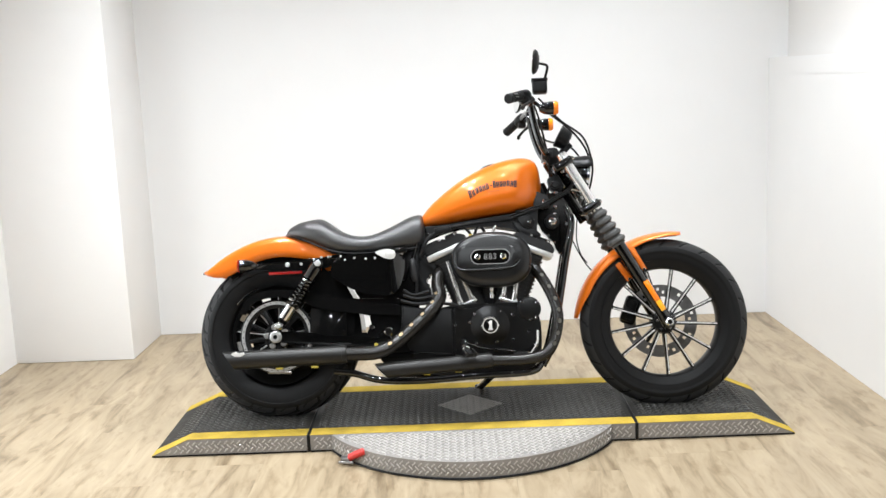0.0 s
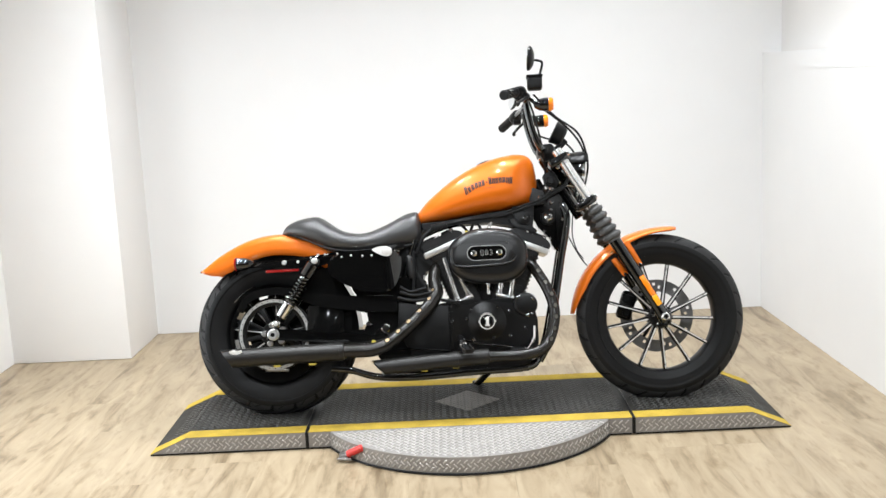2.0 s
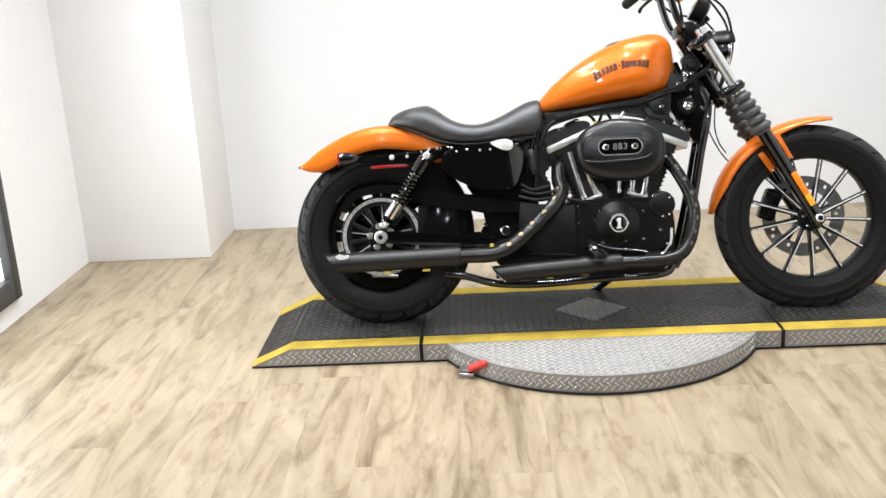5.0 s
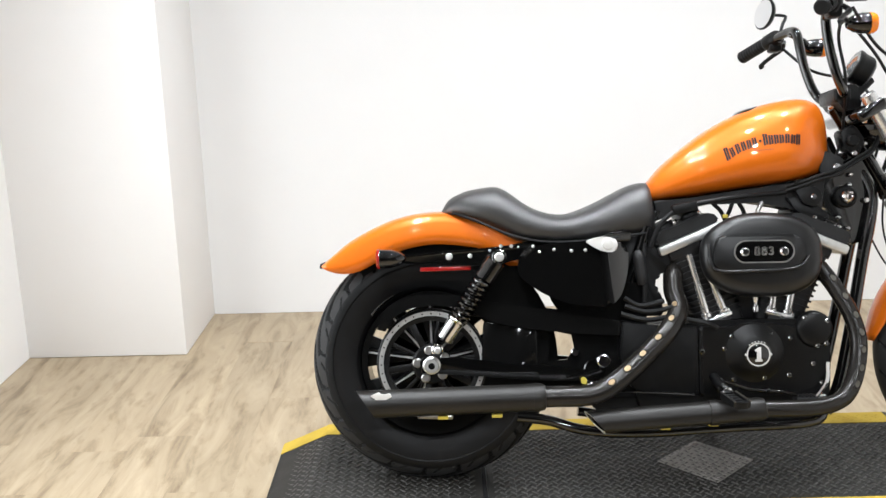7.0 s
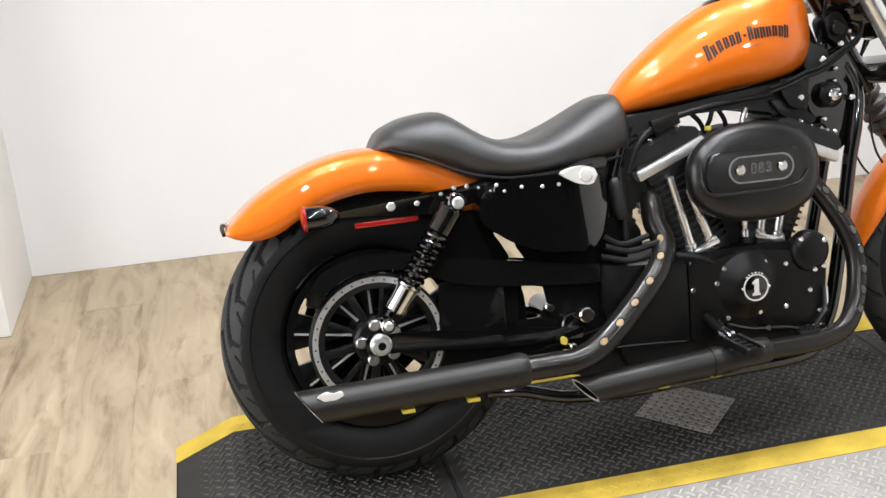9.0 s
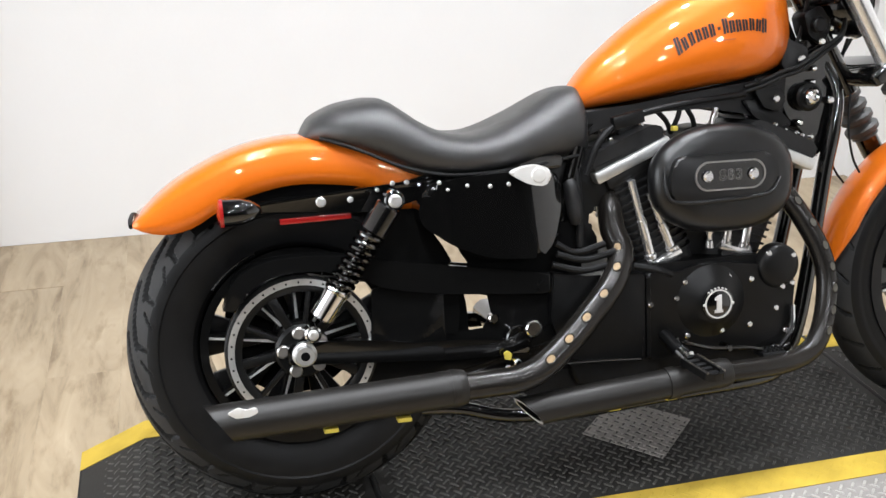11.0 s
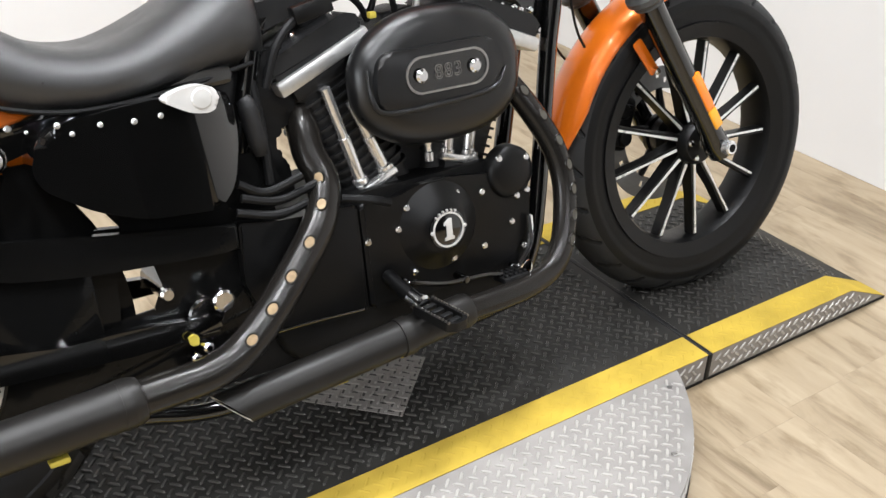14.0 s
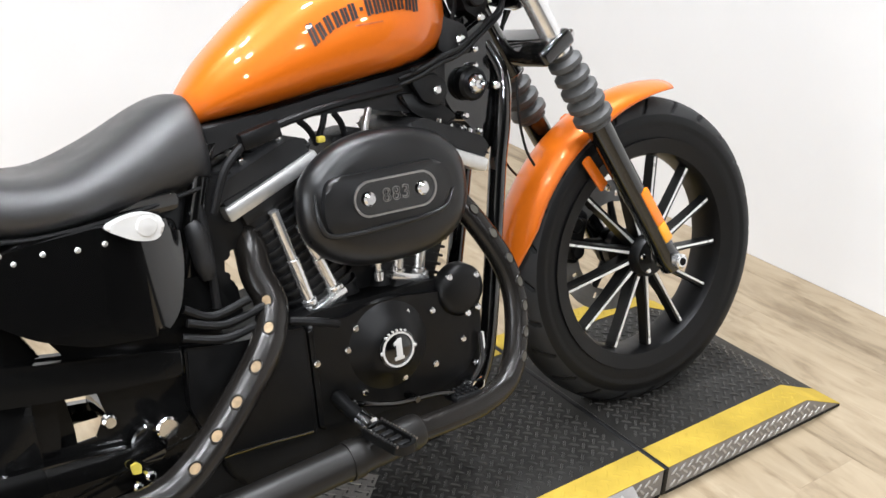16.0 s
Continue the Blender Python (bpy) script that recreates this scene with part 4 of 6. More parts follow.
belt = near(part("drive_belt", bm, M_RUBBER, bike, "black toothed drive belt"), -0.018)
md = belt.modifiers.new("thick", "SOLIDIFY")
md.thickness = 0.005
bm = fresh()
outer = [tuple(p.xz) for p in spline([Vector((x, 0, z)) for x, z in ((-0.140, 0.412), (-0.121, 0.459), (-0.095, 0.481), (-0.052, 0.496), (0.014, 0.500), (0.089, 0.494), (0.182, 0.476), (0.319, 0.453), (0.488, 0.425))], 4)]
inner = [tuple(p.xz) for p in spline([Vector((x, 0, z)) for x, z in ((0.488, 0.385), (0.40, 0.392), (0.27, 0.405), (0.17, 0.424), (0.111, 0.449), (0.06, 0.466), (0.0, 0.472), (-0.06, 0.462), (-0.100, 0.437), (-0.118, 0.406))], 4)]
prism(bm, outer + inner, -0.142, -0.128, 0.0055, seg=4)
a = [bm.verts.new((x, -0.1375, z - 0.0025)) for x, z in outer]
b = [bm.verts.new((x, -0.085, z - 0.0015)) for x, z in outer]
skin(bm, [a, b], False, 0, closed=False)
near(part("belt_guard", bm, M_BLACK, bike, "gloss black belt guard", 40), -0.018)
bm = fresh()
tube(bm, [(0.200 * math.cos(a), -0.095, RR + 0.200 * math.sin(a)) for a in np.linspace(radians(141), radians(112), 10)], 0.004, 8, 0)
part("guard_edge", bm, M_GLOSS, bike, "rolled edge of the inner belt guard")
bm = fresh()
prism(bm, rounded([(0.135, 0.43), (0.275, 0.41), (0.275, 0.30), (0.20, 0.285), (0.128, 0.30)], 0.015), -0.128, -0.122, 0.002)
near(part("debris_guard", bm, M_BLACK, bike), -0.018)
# black covers between the belt and the wheel, with the two openings that show daylight
for out in ([(0.14, 0.46), (0.288, 0.4605), (0.325, 0.4555), (0.56, 0.45), (0.56, 0.41), (0.363, 0.388), (0.309, 0.400), (0.14, 0.41)],
            [(0.327, 0.4555), (0.312, 0.479), (0.30, 0.52), (0.56, 0.52), (0.56, 0.4502)],
            [(0.13, 0.57), (0.245, 0.57), (0.262, 0.52), (0.275, 0.494), (0.287, 0.4607), (0.13, 0.4602)],
            [(0.3635, 0.388), (0.56, 0.4098), (0.56, 0.22), (0.36, 0.22), (0.353, 0.325), (0.370, 0.3545)],
            [(0.135, 0.4098), (0.308, 0.3998), (0.306, 0.35), (0.301, 0.3135), (0.135, 0.313)],
            [(0.135, 0.3128), (0.352, 0.3235), (0.359, 0.290), (0.135, 0.290)],
            [(0.10, 0.2898), (0.24, 0.2898), (0.24, 0.280), (0.3595, 0.280), (0.3598, 0.225), (0.10, 0.225)]):
    bm = fresh()
    prism(bm, out, -0.100, -0.096)
    part("guard_plate", bm, M_BLACK, bike, "black inner cover behind the drive belt")
bm = fresh()
arc = [(r * math.cos(a), AX_R.z + r * math.sin(a)) for r, aa in ((0.190, np.linspace(radians(222), radians(322), 16)), (0.143, np.linspace(radians(322), radians(222), 16))) for a in aa]
prism(bm, arc, -0.074, -0.068, 0.001)
part("lower_guard", bm, M_BLACK, bike, "black guard under the belt pulley")
bm = fresh()
rod(bm, (-0.040, -0.100, 0.180), (0.052, -0.100, 0.177), 0.006, 12, 0.002)
part("guard_rod", bm, M_STEEL, bike, "small steel rod under the pulley")
bm = fresh()
lathe(bm, [(0.172, -0.05), (0.188, -0.05), (0.188, 0.05), (0.172, 0.05)], wheel_at(AX_R), 48, closed_profile=True)
part("rim_band", bm, M_BLACK, rw)

# ---- oil tank and battery side ----
bm = fresh()
prism(bm, rounded([(0.240, 0.617), (0.221, 0.570), (0.230, 0.542), (0.287, 0.500), (0.355, 0.472), (0.458, 0.462), (0.488, 0.490), (0.508, 0.550), (0.511, 0.622), (0.40, 0.632), (0.30, 0.627)], 0.022), -0.150, -0.02, 0.014, seg=4)
for x in (0.435, 0.446, 0.457, 0.468, 0.479, 0.490):
    bmesh.ops.bisect_plane(bm, geom=bm.verts[:] + bm.edges[:] + bm.faces[:], plane_co=(x, 0, 0.55), plane_no=(1, 0, 0.12))
for v in bm.verts:      # the front end is turned in towards the engine
    d = v.co.x - 0.435 + 0.12 * (v.co.z - 0.55)
    if d > 1e-5 and v.co.y < -0.10:
        v.co.y += 4.2 * d * d
ot = near(part("oil_tank", bm, M_GLOSS, bike, "gloss black oil tank", 20), 0.006)
bm = fresh()
prism(bm, rounded([(0.394, 0.631), (0.414, 0.618), (0.436, 0.606), (0.462, 0.602), (0.477, 0.612), (0.476, 0.634), (0.452, 0.643), (0.425, 0.641)], 0.012), -0.164, -0.142, 0.005, seg=3)
studs("tank_rivet", [(x, -0.147, z, r, 0.006, (0, -1, 0)) for x, z, r in ((0.226, 0.620, 0.0025), (0.264, 0.621, 0.0042), (0.280, 0.607, 0.0036), (0.317, 0.612, 0.0040), (0.361, 0.608, 0.0044), (0.397, 0.609, 0.0042))], M_ALU, ot)
cap = part("oil_filler_cap", bm, M_SILVER, ot, "pale silver oil filler cap")
bm = fresh()
lathe(bm, [(0.0, 0.0), (0.015, 0.0), (0.013, 0.003), (0.0, 0.004)], axis((0.452, -0.164, 0.624), (0, -1, 0)), 20)
part("knob", bm, M_SILVER, cap)
bm = fresh()
prism(bm, rounded([(0.50, 0.66), (0.630, 0.66), (0.628, 0.548), (0.592, 0.536), (0.588, 0.50), (0.605, 0.49), (0.61, 0.43), (0.50, 0.43)], 0.010), -0.07, 0.08, 0.006)
part("battery_box", bm, M_SATIN, bike)

# ---- engine ----
CR = Vector((0.836, 0, 0.234))
bm = fresh()
prism(bm, rounded([(0.53, 0.19), (0.60, 0.15), (0.98, 0.145), (1.03, 0.22), (1.03, 0.36), (0.97, 0.42), (0.70, 0.42), (0.60, 0.40), (0.53, 0.36)], 0.04), -0.108, 0.13, 0.012, seg=3)
engine = part("engine", bm, M_CASE, bike, "black air-cooled V-twin engine")


def cyl_frame(lean):
    """A pose at the crank whose z runs up the cylinder."""
    return Matrix.Translation(CR) @ Matrix.Rotation(radians(lean), 4, "Y")


for lean, nm in ((-22.5, "rear_cylinder"), (22.5, "front_cylinder")):
    m = cyl_frame(lean)
    bm = fresh()
    core = rounded([(-0.061, -0.074), (0.061, -0.074), (0.061, 0.066), (-0.061, 0.066)], 0.028, 5)
    skin(bm, [[bm.verts.new(m @ Vector((x, y, h))) for x, y in core] for h in (0.15, 0.41)], True)
    cyl = part(nm, bm, M_WRINKLE, engine, "black finned cylinder")
    fin = None
    for k in range(13):
        h = 0.205 + 0.0155 * k
        w = 0.066 if k < 7 else 0.068
        if fin is None:
            bm = fresh()
            out = rounded([(-w, -0.080), (w, -0.080), (w, 0.072), (-w, 0.072)], 0.03, 5)
            lo = [bm.verts.new((x, y, 0)) for x, y in out]
            hi = [bm.verts.new((x, y, 0.0045)) for x, y in out]
            bm.faces.new(lo), bm.faces.new(hi)
            for i in range(len(out)):
                f = bm.faces.new((lo[i], lo[(i + 1) % len(out)], hi[(i + 1) % len(out)], hi[i]))
            fin = part("cooling_fin", bm, M_WRINKLE, cyl)
            o = fin
        else:
            o = again(fin)
        o.matrix_basis = m @ Matrix.Translation((0, 0, h))
    # rocker box: bright lower band, black cover with a stepped top
    bm = fresh()
    box(bm, m @ Vector((0.006, -0.004, 0.427)), (0.175, 0.184, 0.025), 0.006, m.to_3x3().to_4x4())
    rb = part("rocker_box_band", bm, M_ALU, engine, "polished aluminium rocker box band")
    bm = fresh()
    prism(bm, rounded([(-0.082, 0.440), (-0.084, 0.456), (-0.062, 0.474), (0.072, 0.474), (0.094, 0.456), (0.092, 0.440)], 0.016), -0.090, 0.084, 0.010, seg=3)
    for dx in (-0.038, 0.042):
        box(bm, (dx, 0.022, 0.478), (0.054, 0.130, 0.022), 0.009, None, 3)
    bmesh.ops.transform(bm, matrix=m, verts=bm.verts)
    r3 = m.to_3x3().to_4x4()
    box(bm, m @ Vector((0, -0.002, 0.404)), (0.120, 0.160, 0.024), 0.006, r3)
    part("rocker_cover", bm, M_WRINKLE, engine, "black wrinkle-finish rocker cover")
    studs("rocker_bolt", [(*(m @ Vector((dx, dy, dz))), 0.006, 0.012, tuple(m.to_3x3() @ Vector((0, 0, 1)))) for dx, dy, dz in ((-0.012, -0.066, 0.472), (0.057, -0.066, 0.472), (0.002, -0.010, 0.472), (0.002, 0.045, 0.472), (-0.066, -0.040, 0.472))], M_CHROME, rb)

bm = fresh()
prism(bm, rounded([(0.40, 0.215), (0.40, 0.285), (0.56, 0.275), (0.72, 0.25), (0.72, 0.165), (0.45, 0.165)], 0.012), -0.092, -0.04, 0.004)
part("gearbox_case", bm, M_CASE, engine)
bm = fresh()
prism(bm, rounded([(0.755, 0.40), (0.905, 0.40), (0.895, 0.56), (0.765, 0.56)], 0.01), -0.050, 0.06, 0.005)
prism(bm, rounded([(0.795, 0.55), (0.870, 0.55), (0.872, 0.690), (0.812, 0.682)], 0.01), -0.045, 0.04, 0.005)
part("intake_manifold", bm, M_WRINKLE, engine)
bm = fresh()
lathe(bm, [(0.0, 0.0), (0.008, 0.0), (0.008, 0.014), (0.0055, 0.016), (0.0055, 0.026), (0.0075, 0.030), (0.0075, 0.042), (0.0, 0.045)], axis((0.843, -0.095, 0.440), (0, 0, 1)), 14)
part("sensor_fitting", bm, M_TUBE, engine, "small bright fitting")
# gear covers on the near side
bm = fresh()
prism(bm, rounded([(0.690, 0.405), (0.76, 0.402), (0.80, 0.412), (0.865, 0.412), (0.93, 0.402), (1.00, 0.395), (1.025, 0.36), (1.02, 0.295), (0.985, 0.245), (0.92, 0.225), (0.80, 0.222), (0.690, 0.225)], 0.010), -0.135, -0.10, 0.008, seg=3)
cam_cover = near(part("cam_cover", bm, M_SATIN, engine, "satin black cam cover"), -0.013)
bm = fresh()
prism(bm, rounded([(0.490, 0.424), (0.56, 0.412), (0.687, 0.405), (0.687, 0.226), (0.60, 0.226), (0.515, 0.250), (0.487, 0.330)], 0.006), -0.114, -0.075, 0.006, seg=3)
near(part("sprocket_cover", bm, M_SATIN, engine, "satin black sprocket cover"), 0.006)
bm = fresh()
lathe(bm, [(0.0, -0.01), (0.082, -0.002), (0.073, 0.005), (0.060, 0.012), (0.048, 0.020), (0.037, 0.0265), (0.0, 0.028)], axis((0.832, -0.132, 0.335), (0, -1, 0)), 40)
part("cover_boss", bm, M_SATIN, cam_cover, "", 60)
bm = fresh()
lathe(bm, [(0.0, -0.01), (0.047, -0.01), (0.046, 0.010), (0.040, 0.017), (0.030, 0.0195), (0.0, 0.020)], axis((0.985, -0.128, 0.394), (0, -1, 0)), 32)
part("round_cover", bm, M_SATIN, cam_cover)
bm = fresh()
TC = (0.832, -0.1405, 0.335)
lathe(bm, [(0.0, 0.0), (0.034, 0.0), (0.034, 0.004), (0.032, 0.0055), (0.0, 0.0055)], axis(TC, (0, -1, 0)), 36)
timer = near(part("timer_cover", bm, M_GLOSS, engine, "round black timer cover with a silver ring and numeral"), 0.0070)
bm = fresh()
lathe(bm, [(0.0270, 0.005), (0.0302, 0.005), (0.0302, 0.0072), (0.0270, 0.0072)], axis(TC, (0, -1, 0)), 36, closed_profile=True)
for k in range(6):
    a = radians(62 + 14 * k)
    p = Vector(TC) + Vector((0.0330 * math.cos(a), -0.006, 0.0330 * math.sin(a)))
    box(bm, p, (0.0035, 0.005, 0.0035), 0.0008)
for sx in (-1, 1):
    p = Vector(TC) + Vector((0.0315 * sx, -0.004, 0))
    rod(bm, p, p + Vector((0, -0.005, 0)), 0.0032, 10, 0.001)
part("ring", bm, M_SILVER, timer, "silver ring")


def lettering(text, size, m, mat, parent, name, depth=0.0012, offset=0.0):
    cu = bpy.data.curves.new(name, "FONT")
    cu.body, cu.size, cu.extrude, cu.align_x, cu.align_y, cu.offset = text, size, depth, "CENTER", "CENTER", offset
    tmp = bpy.data.objects.new(name, cu)
    scene.collection.objects.link(tmp)
    bpy.context.view_layer.update()
    me = bpy.data.meshes.new_from_object(tmp.evaluated_get(bpy.context.evaluated_depsgraph_get()))
    bpy.data.objects.remove(tmp)
    me.materials.clear()
    me.materials.append(mat)
    ob = new(name, me)
    ob.parent = parent
    ob.matrix_basis = m
    return ob


bm = fresh()
one = [(-0.011, -0.021), (0.012, -0.021), (0.0125, -0.0145), (0.0075, -0.0145), (0.0085, 0.022), (0.001, 0.022), (-0.0105, 0.0145), (-0.0105, 0.0085), (-0.0045, 0.0105), (-0.0055, -0.0145), (-0.0105, -0.0145)]
prism(bm, [(TC[0] + x * 0.80, TC[2] + z * 0.86) for x, z in one], -0.1482, -0.145, 0.0006)
part("numeral", bm, M_SILVER, timer, "silver figure one")

studs("cover_bolt", [(x, -0.132, z, 0.0062, 0.010, (0, -1, 0)) for x, z in ((0.697, 0.341), (0.754, 0.348), (0.773, 0.380), (0.871, 0.383), (0.922, 0.373), (0.980, 0.306), (0.919, 0.277), (0.855, 0.272), (0.777, 0.268), (0.739, 0.268), (1.003, 0.256))]
      + [(x, -0.14, z, 0.0062, 0.0085, (0, -1, 0)) for x, z in ((0.958, 0.424), (1.014, 0.416), (1.012, 0.358), (0.990, 0.352))], M_CHROME, cam_cover)

# pushrod tubes and tappet blocks
for (x0, z0), (x1, z1) in (((0.674, 0.590), (0.721, 0.425)), ((0.716, 0.560), (0.766, 0.440)), ((0.904, 0.560), (0.888, 0.440)), ((0.957, 0.580), (0.930, 0.430))):
    bm = fresh()
    a, b = Vector((x0, -0.072, z0)), Vector((x1, -0.063, z1))
    rod(bm, a, b, 0.0085, 16)
    rod(bm, a + (b - a) * 0.5, b, 0.0105, 16, 0.001)
    rod(bm, a + (b - a) * 0.93, b, 0.0135, 16, 0.002)
    near(part("pushrod_tube", bm, M_TUBE, engine, "chrome pushrod tube"), 0.015)
for cx, cz, ang in ((0.748, 0.424, -22), (0.907, 0.429, 18)):
    bm = fresh()
    r = Matrix.Rotation(radians(ang), 4, "Y")
    box(bm, (cx, -0.063, cz), (0.076, 0.030, 0.014), 0.004, r)
    for dx in (-0.032, 0.032):
        p = Vector((cx, -0.070, cz)) + r @ Vector((dx, 0, 0.004))
        rod(bm, p, p + r @ Vector((0, 0, 0.010)), 0.0055, 10, 0.001)
    tb = near(part("tappet_block", bm, M_TUBE, engine, "chromed tappet block"), 0.015)
    bm = fresh()
    box(bm, (cx + (0.008 if ang < 0 else -0.004), -0.060, cz - 0.022), (0.066, 0.034, 0.034), 0.006, r)
    part("tappet_guide", bm, M_WRINKLE, tb)

# ---- air cleaner ----
AC0 = Vector((0.846, 0, 0.591))


def ac_ring(k_x, k_z, y, dz=0.0, n=56, e=2.5):
    out = []
    for i in range(n):
        t = 2 * math.pi * i / n
        c, s = math.cos(t), math.sin(t)
        x = 1.105 * k_x * math.copysign(abs(c) ** (2 / e), c)
        z = 1.078 * k_z * math.copysign(abs(s) ** (2 / e), s)
        if z < 0:
            z *= 1.06
        if x < 0 < z:
            z *= 1 - 0.24 * (x / (1.105 * k_x)) ** 2
        # the lower front corner is fuller than the upper rear one
        z += -0.004 * (x / 0.14)
        out.append(Vector((AC0.x + x, y, AC0.z + z + dz)))
    return out


bm = fresh()
rings = []
for kx, kz, y in ((0.095, 0.066, -0.070), (0.112, 0.078, -0.085), (0.130, 0.090, -0.105), (0.1390, 0.0965, -0.124), (0.1405, 0.0975, -0.138), (0.136, 0.093, -0.152), (0.128, 0.084, -0.161), (0.118, 0.074, -0.167), (0.110, 0.062, -0.169), (0.060, 0.03, -0.170)):
    rings.append([bm.verts.new(p) for p in ac_ring(kx, kz, y)])
skin(bm, rings, True)
ac = part("air_cleaner", bm, M_AIRBOX, bike, "satin black oval air cleaner cover", 60)
# raised panel on the face, with a lip along its lower edge
bm = fresh()
prism(bm, rounded([(0.726, 0.640), (0.925, 0.640), (0.950, 0.610), (0.945, 0.572), (0.905, 0.556), (0.722, 0.548), (0.714, 0.59)], 0.022), -0.1800, -0.160, 0.007, seg=4)
part("face_panel", bm, M_AIRBOX, ac)
bm = fresh()
tube(bm, [(0.708, -0.168, 0.620), (0.707, -0.177, 0.575), (0.730, -0.179, 0.551), (0.83, -0.181, 0.550), (0.925, -0.179, 0.557), (0.957, -0.172, 0.585)], [0.002, 0.004, 0.0045, 0.0045, 0.004, 0.002], 10, 6)
part("face_lip", bm, M_AIRBOX, ac)
EX, EZ = 0.841, 0.598
st = [(EX + (0.047 if math.cos(a) >= 0 else -0.047) + 0.029 * math.cos(a), EZ + 0.029 * math.sin(a)) for a in [2 * math.pi * k / 40 + 0.01 for k in range(40)]]
si = [(EX + (x - EX) * 0.955, EZ + (z - EZ) * 0.89) for x, z in st]
bm = fresh()
va = [[bm.verts.new((x, y, z)) for x, z in o] for o, y in ((st, -0.177), (st, -0.1828), (si, -0.1828), (si, -0.177))]
skin(bm, va, False)
part("emblem_rim", bm, M_STEEL, ac, "thin steel rim round the emblem")
bm = fresh()
prism(bm, si, -0.1808, -0.165)
emb = part("emblem_plate", bm, M_GLOSS, ac, "gloss black stadium-shaped emblem plate")
studs("emblem_bolt", [(x, -0.1800, EZ, 0.0112, 0.009, (0, -1, 0)) for x in (0.792, 0.890)], M_CHROME, emb, 0.005, 14)
for dx, digit in ((-0.0175, "8"), (0.0, "8"), (0.0175, "3")):
    at = Matrix.Translation((EX + dx, -0.1818, EZ)) @ Matrix.Rotation(radians(90), 4, "X")
    outer = lettering(digit, 0.030, at, M_STEEL, emb, "numeral", 0.001, 0.0006)
    at = Matrix.Translation((EX + dx, -0.1826, EZ)) @ Matrix.Rotation(radians(90), 4, "X")
    lettering(digit, 0.030, at, M_DARK, emb, "numeral_fill", 0.001, -0.0008)


# ---- exhaust ----
R_PATH = [(0.640, -0.050, 0.555), (0.636, -0.070, 0.530), (0.634, -0.085, 0.495), (0.640, -0.110, 0.450), (0.608, -0.146, 0.402), (0.548, -0.170, 0.345), (0.492, -0.185, 0.297), (0.440, -0.197, 0.262), (0.390, -0.205, 0.247), (0.330, -0.209, 0.246), (0.262, -0.211, 0.246)]
F_PATH = [(1.000, -0.050, 0.570), (1.024, -0.075, 0.540), (1.056, -0.098, 0.485), (1.084, -0.118, 0.420), (1.094, -0.131, 0.358), (1.082, -0.145, 0.292), (1.058, -0.158, 0.240), (1.024, -0.168, 0.214), (0.966, -0.180, 0.203), (0.90, -0.187, 0.202), (0.815, -0.190, 0.203)]


def slots(bm, path, r, ts, side):
    """Sunk heat-shield slots along a pipe, on the side that is given."""
    p = spline(path, 8)
    for t in ts:
        i = t * (len(p) - 2)
        k = int(i)
        q = p[k].lerp(p[k + 1], i - k)
        d = (p[k + 1] - p[k]).normalized()
        o = (Vector(side) - d * d.dot(Vector(side))).normalized()
        m = Matrix.Translation(q + o * (r - 0.0008)) @ Matrix((d, o.cross(d), o)).transposed().to_4x4()
        m2 = m @ Matrix.Diagonal((1.2, 0.9, 1, 1))
        lathe(bm, [(0.0106, -0.001), (0.0101, 0.0012), (0.0090, 0.0022), (0.0079, 0.0018), (0.0075, 0.0008)], m2, 18, mat=0)
        lathe(bm, [(0.0079, 0.0010), (0.004, 0.0012), (0.0, 0.0013)], m2, 18, mat=1)


for nm, path, r, ts, side, inside, lab in (("rear_header", R_PATH, 0.0262, (0.30, 0.38, 0.456, 0.525, 0.60, 0.685), (-0.55, -0.82, 0.15), M_COPPER, "dark grey rear header pipe with slotted shield"),
                                           ("front_header", F_PATH, 0.0215, (0.15, 0.225, 0.296, 0.365, 0.432, 0.50, 0.57), (0.24, -0.97, 0.05), M_SLOT, "dark grey front header pipe with slotted shield")):
    bm = fresh()
    tube(bm, path, r, 24, 8)
    hd = part(nm, bm, M_EXH, bike, lab, 60)
    bm = fresh()
    slots(bm, path, r, ts, side)
    tagged(part("shield_slot", bm, [M_EXH, inside], hd, "small round slots in the shield"), kind="stuff")


def muffler(name, a, b, r, label, cut):
    """A slash-cut silencer from a to b, hollow at its end b."""
    a, b = Vector(a), Vector(b)
    d = (b - a).normalized()
    u = Vector((0, 0, 1))
    u = (u - d * u.dot(d)).normalized()
    w = d.cross(u)
    n = 32
    L = (b - a).length
    bm = fresh()

    def ring(s, rad, slash=0.0):
        out = []
        for k in range(n):
            t = 2 * math.pi * k / n
            p = a + d * (s + slash * (math.cos(t) + 0.30 * math.sin(t))) + (u * math.cos(t) + w * math.sin(t)) * rad
            out.append(bm.verts.new(p))
        return out

    rings = [ring(0, r * 0.72), ring(0.002, r * 0.9), ring(0.012, r), ring(0.05, r), ring(0.055, r * 0.985), ring(L * 0.6, r), ring(L - 1.3 * cut, r), ring(L, r, cut)]
    skin(bm, rings, False)
    bm.faces.new(rings[0])
    inn = [ring(L - 0.001, r - 0.006, cut * 0.85), ring(L - 0.10, r - 0.004), ring(L - 0.11, 0.012)]
    fs = len(bm.faces)
    skin(bm, [rings[-1], inn[0]], False, 1)
    # inside of the pipe coloured black for its shade
    skin(bm, inn, False, 2)
    bm.faces.new(inn[-1]).material_index = 2
    return near(part(name, bm, [M_MUFF, M_MACH, M_DARK], bike, label, 50), 0.006)


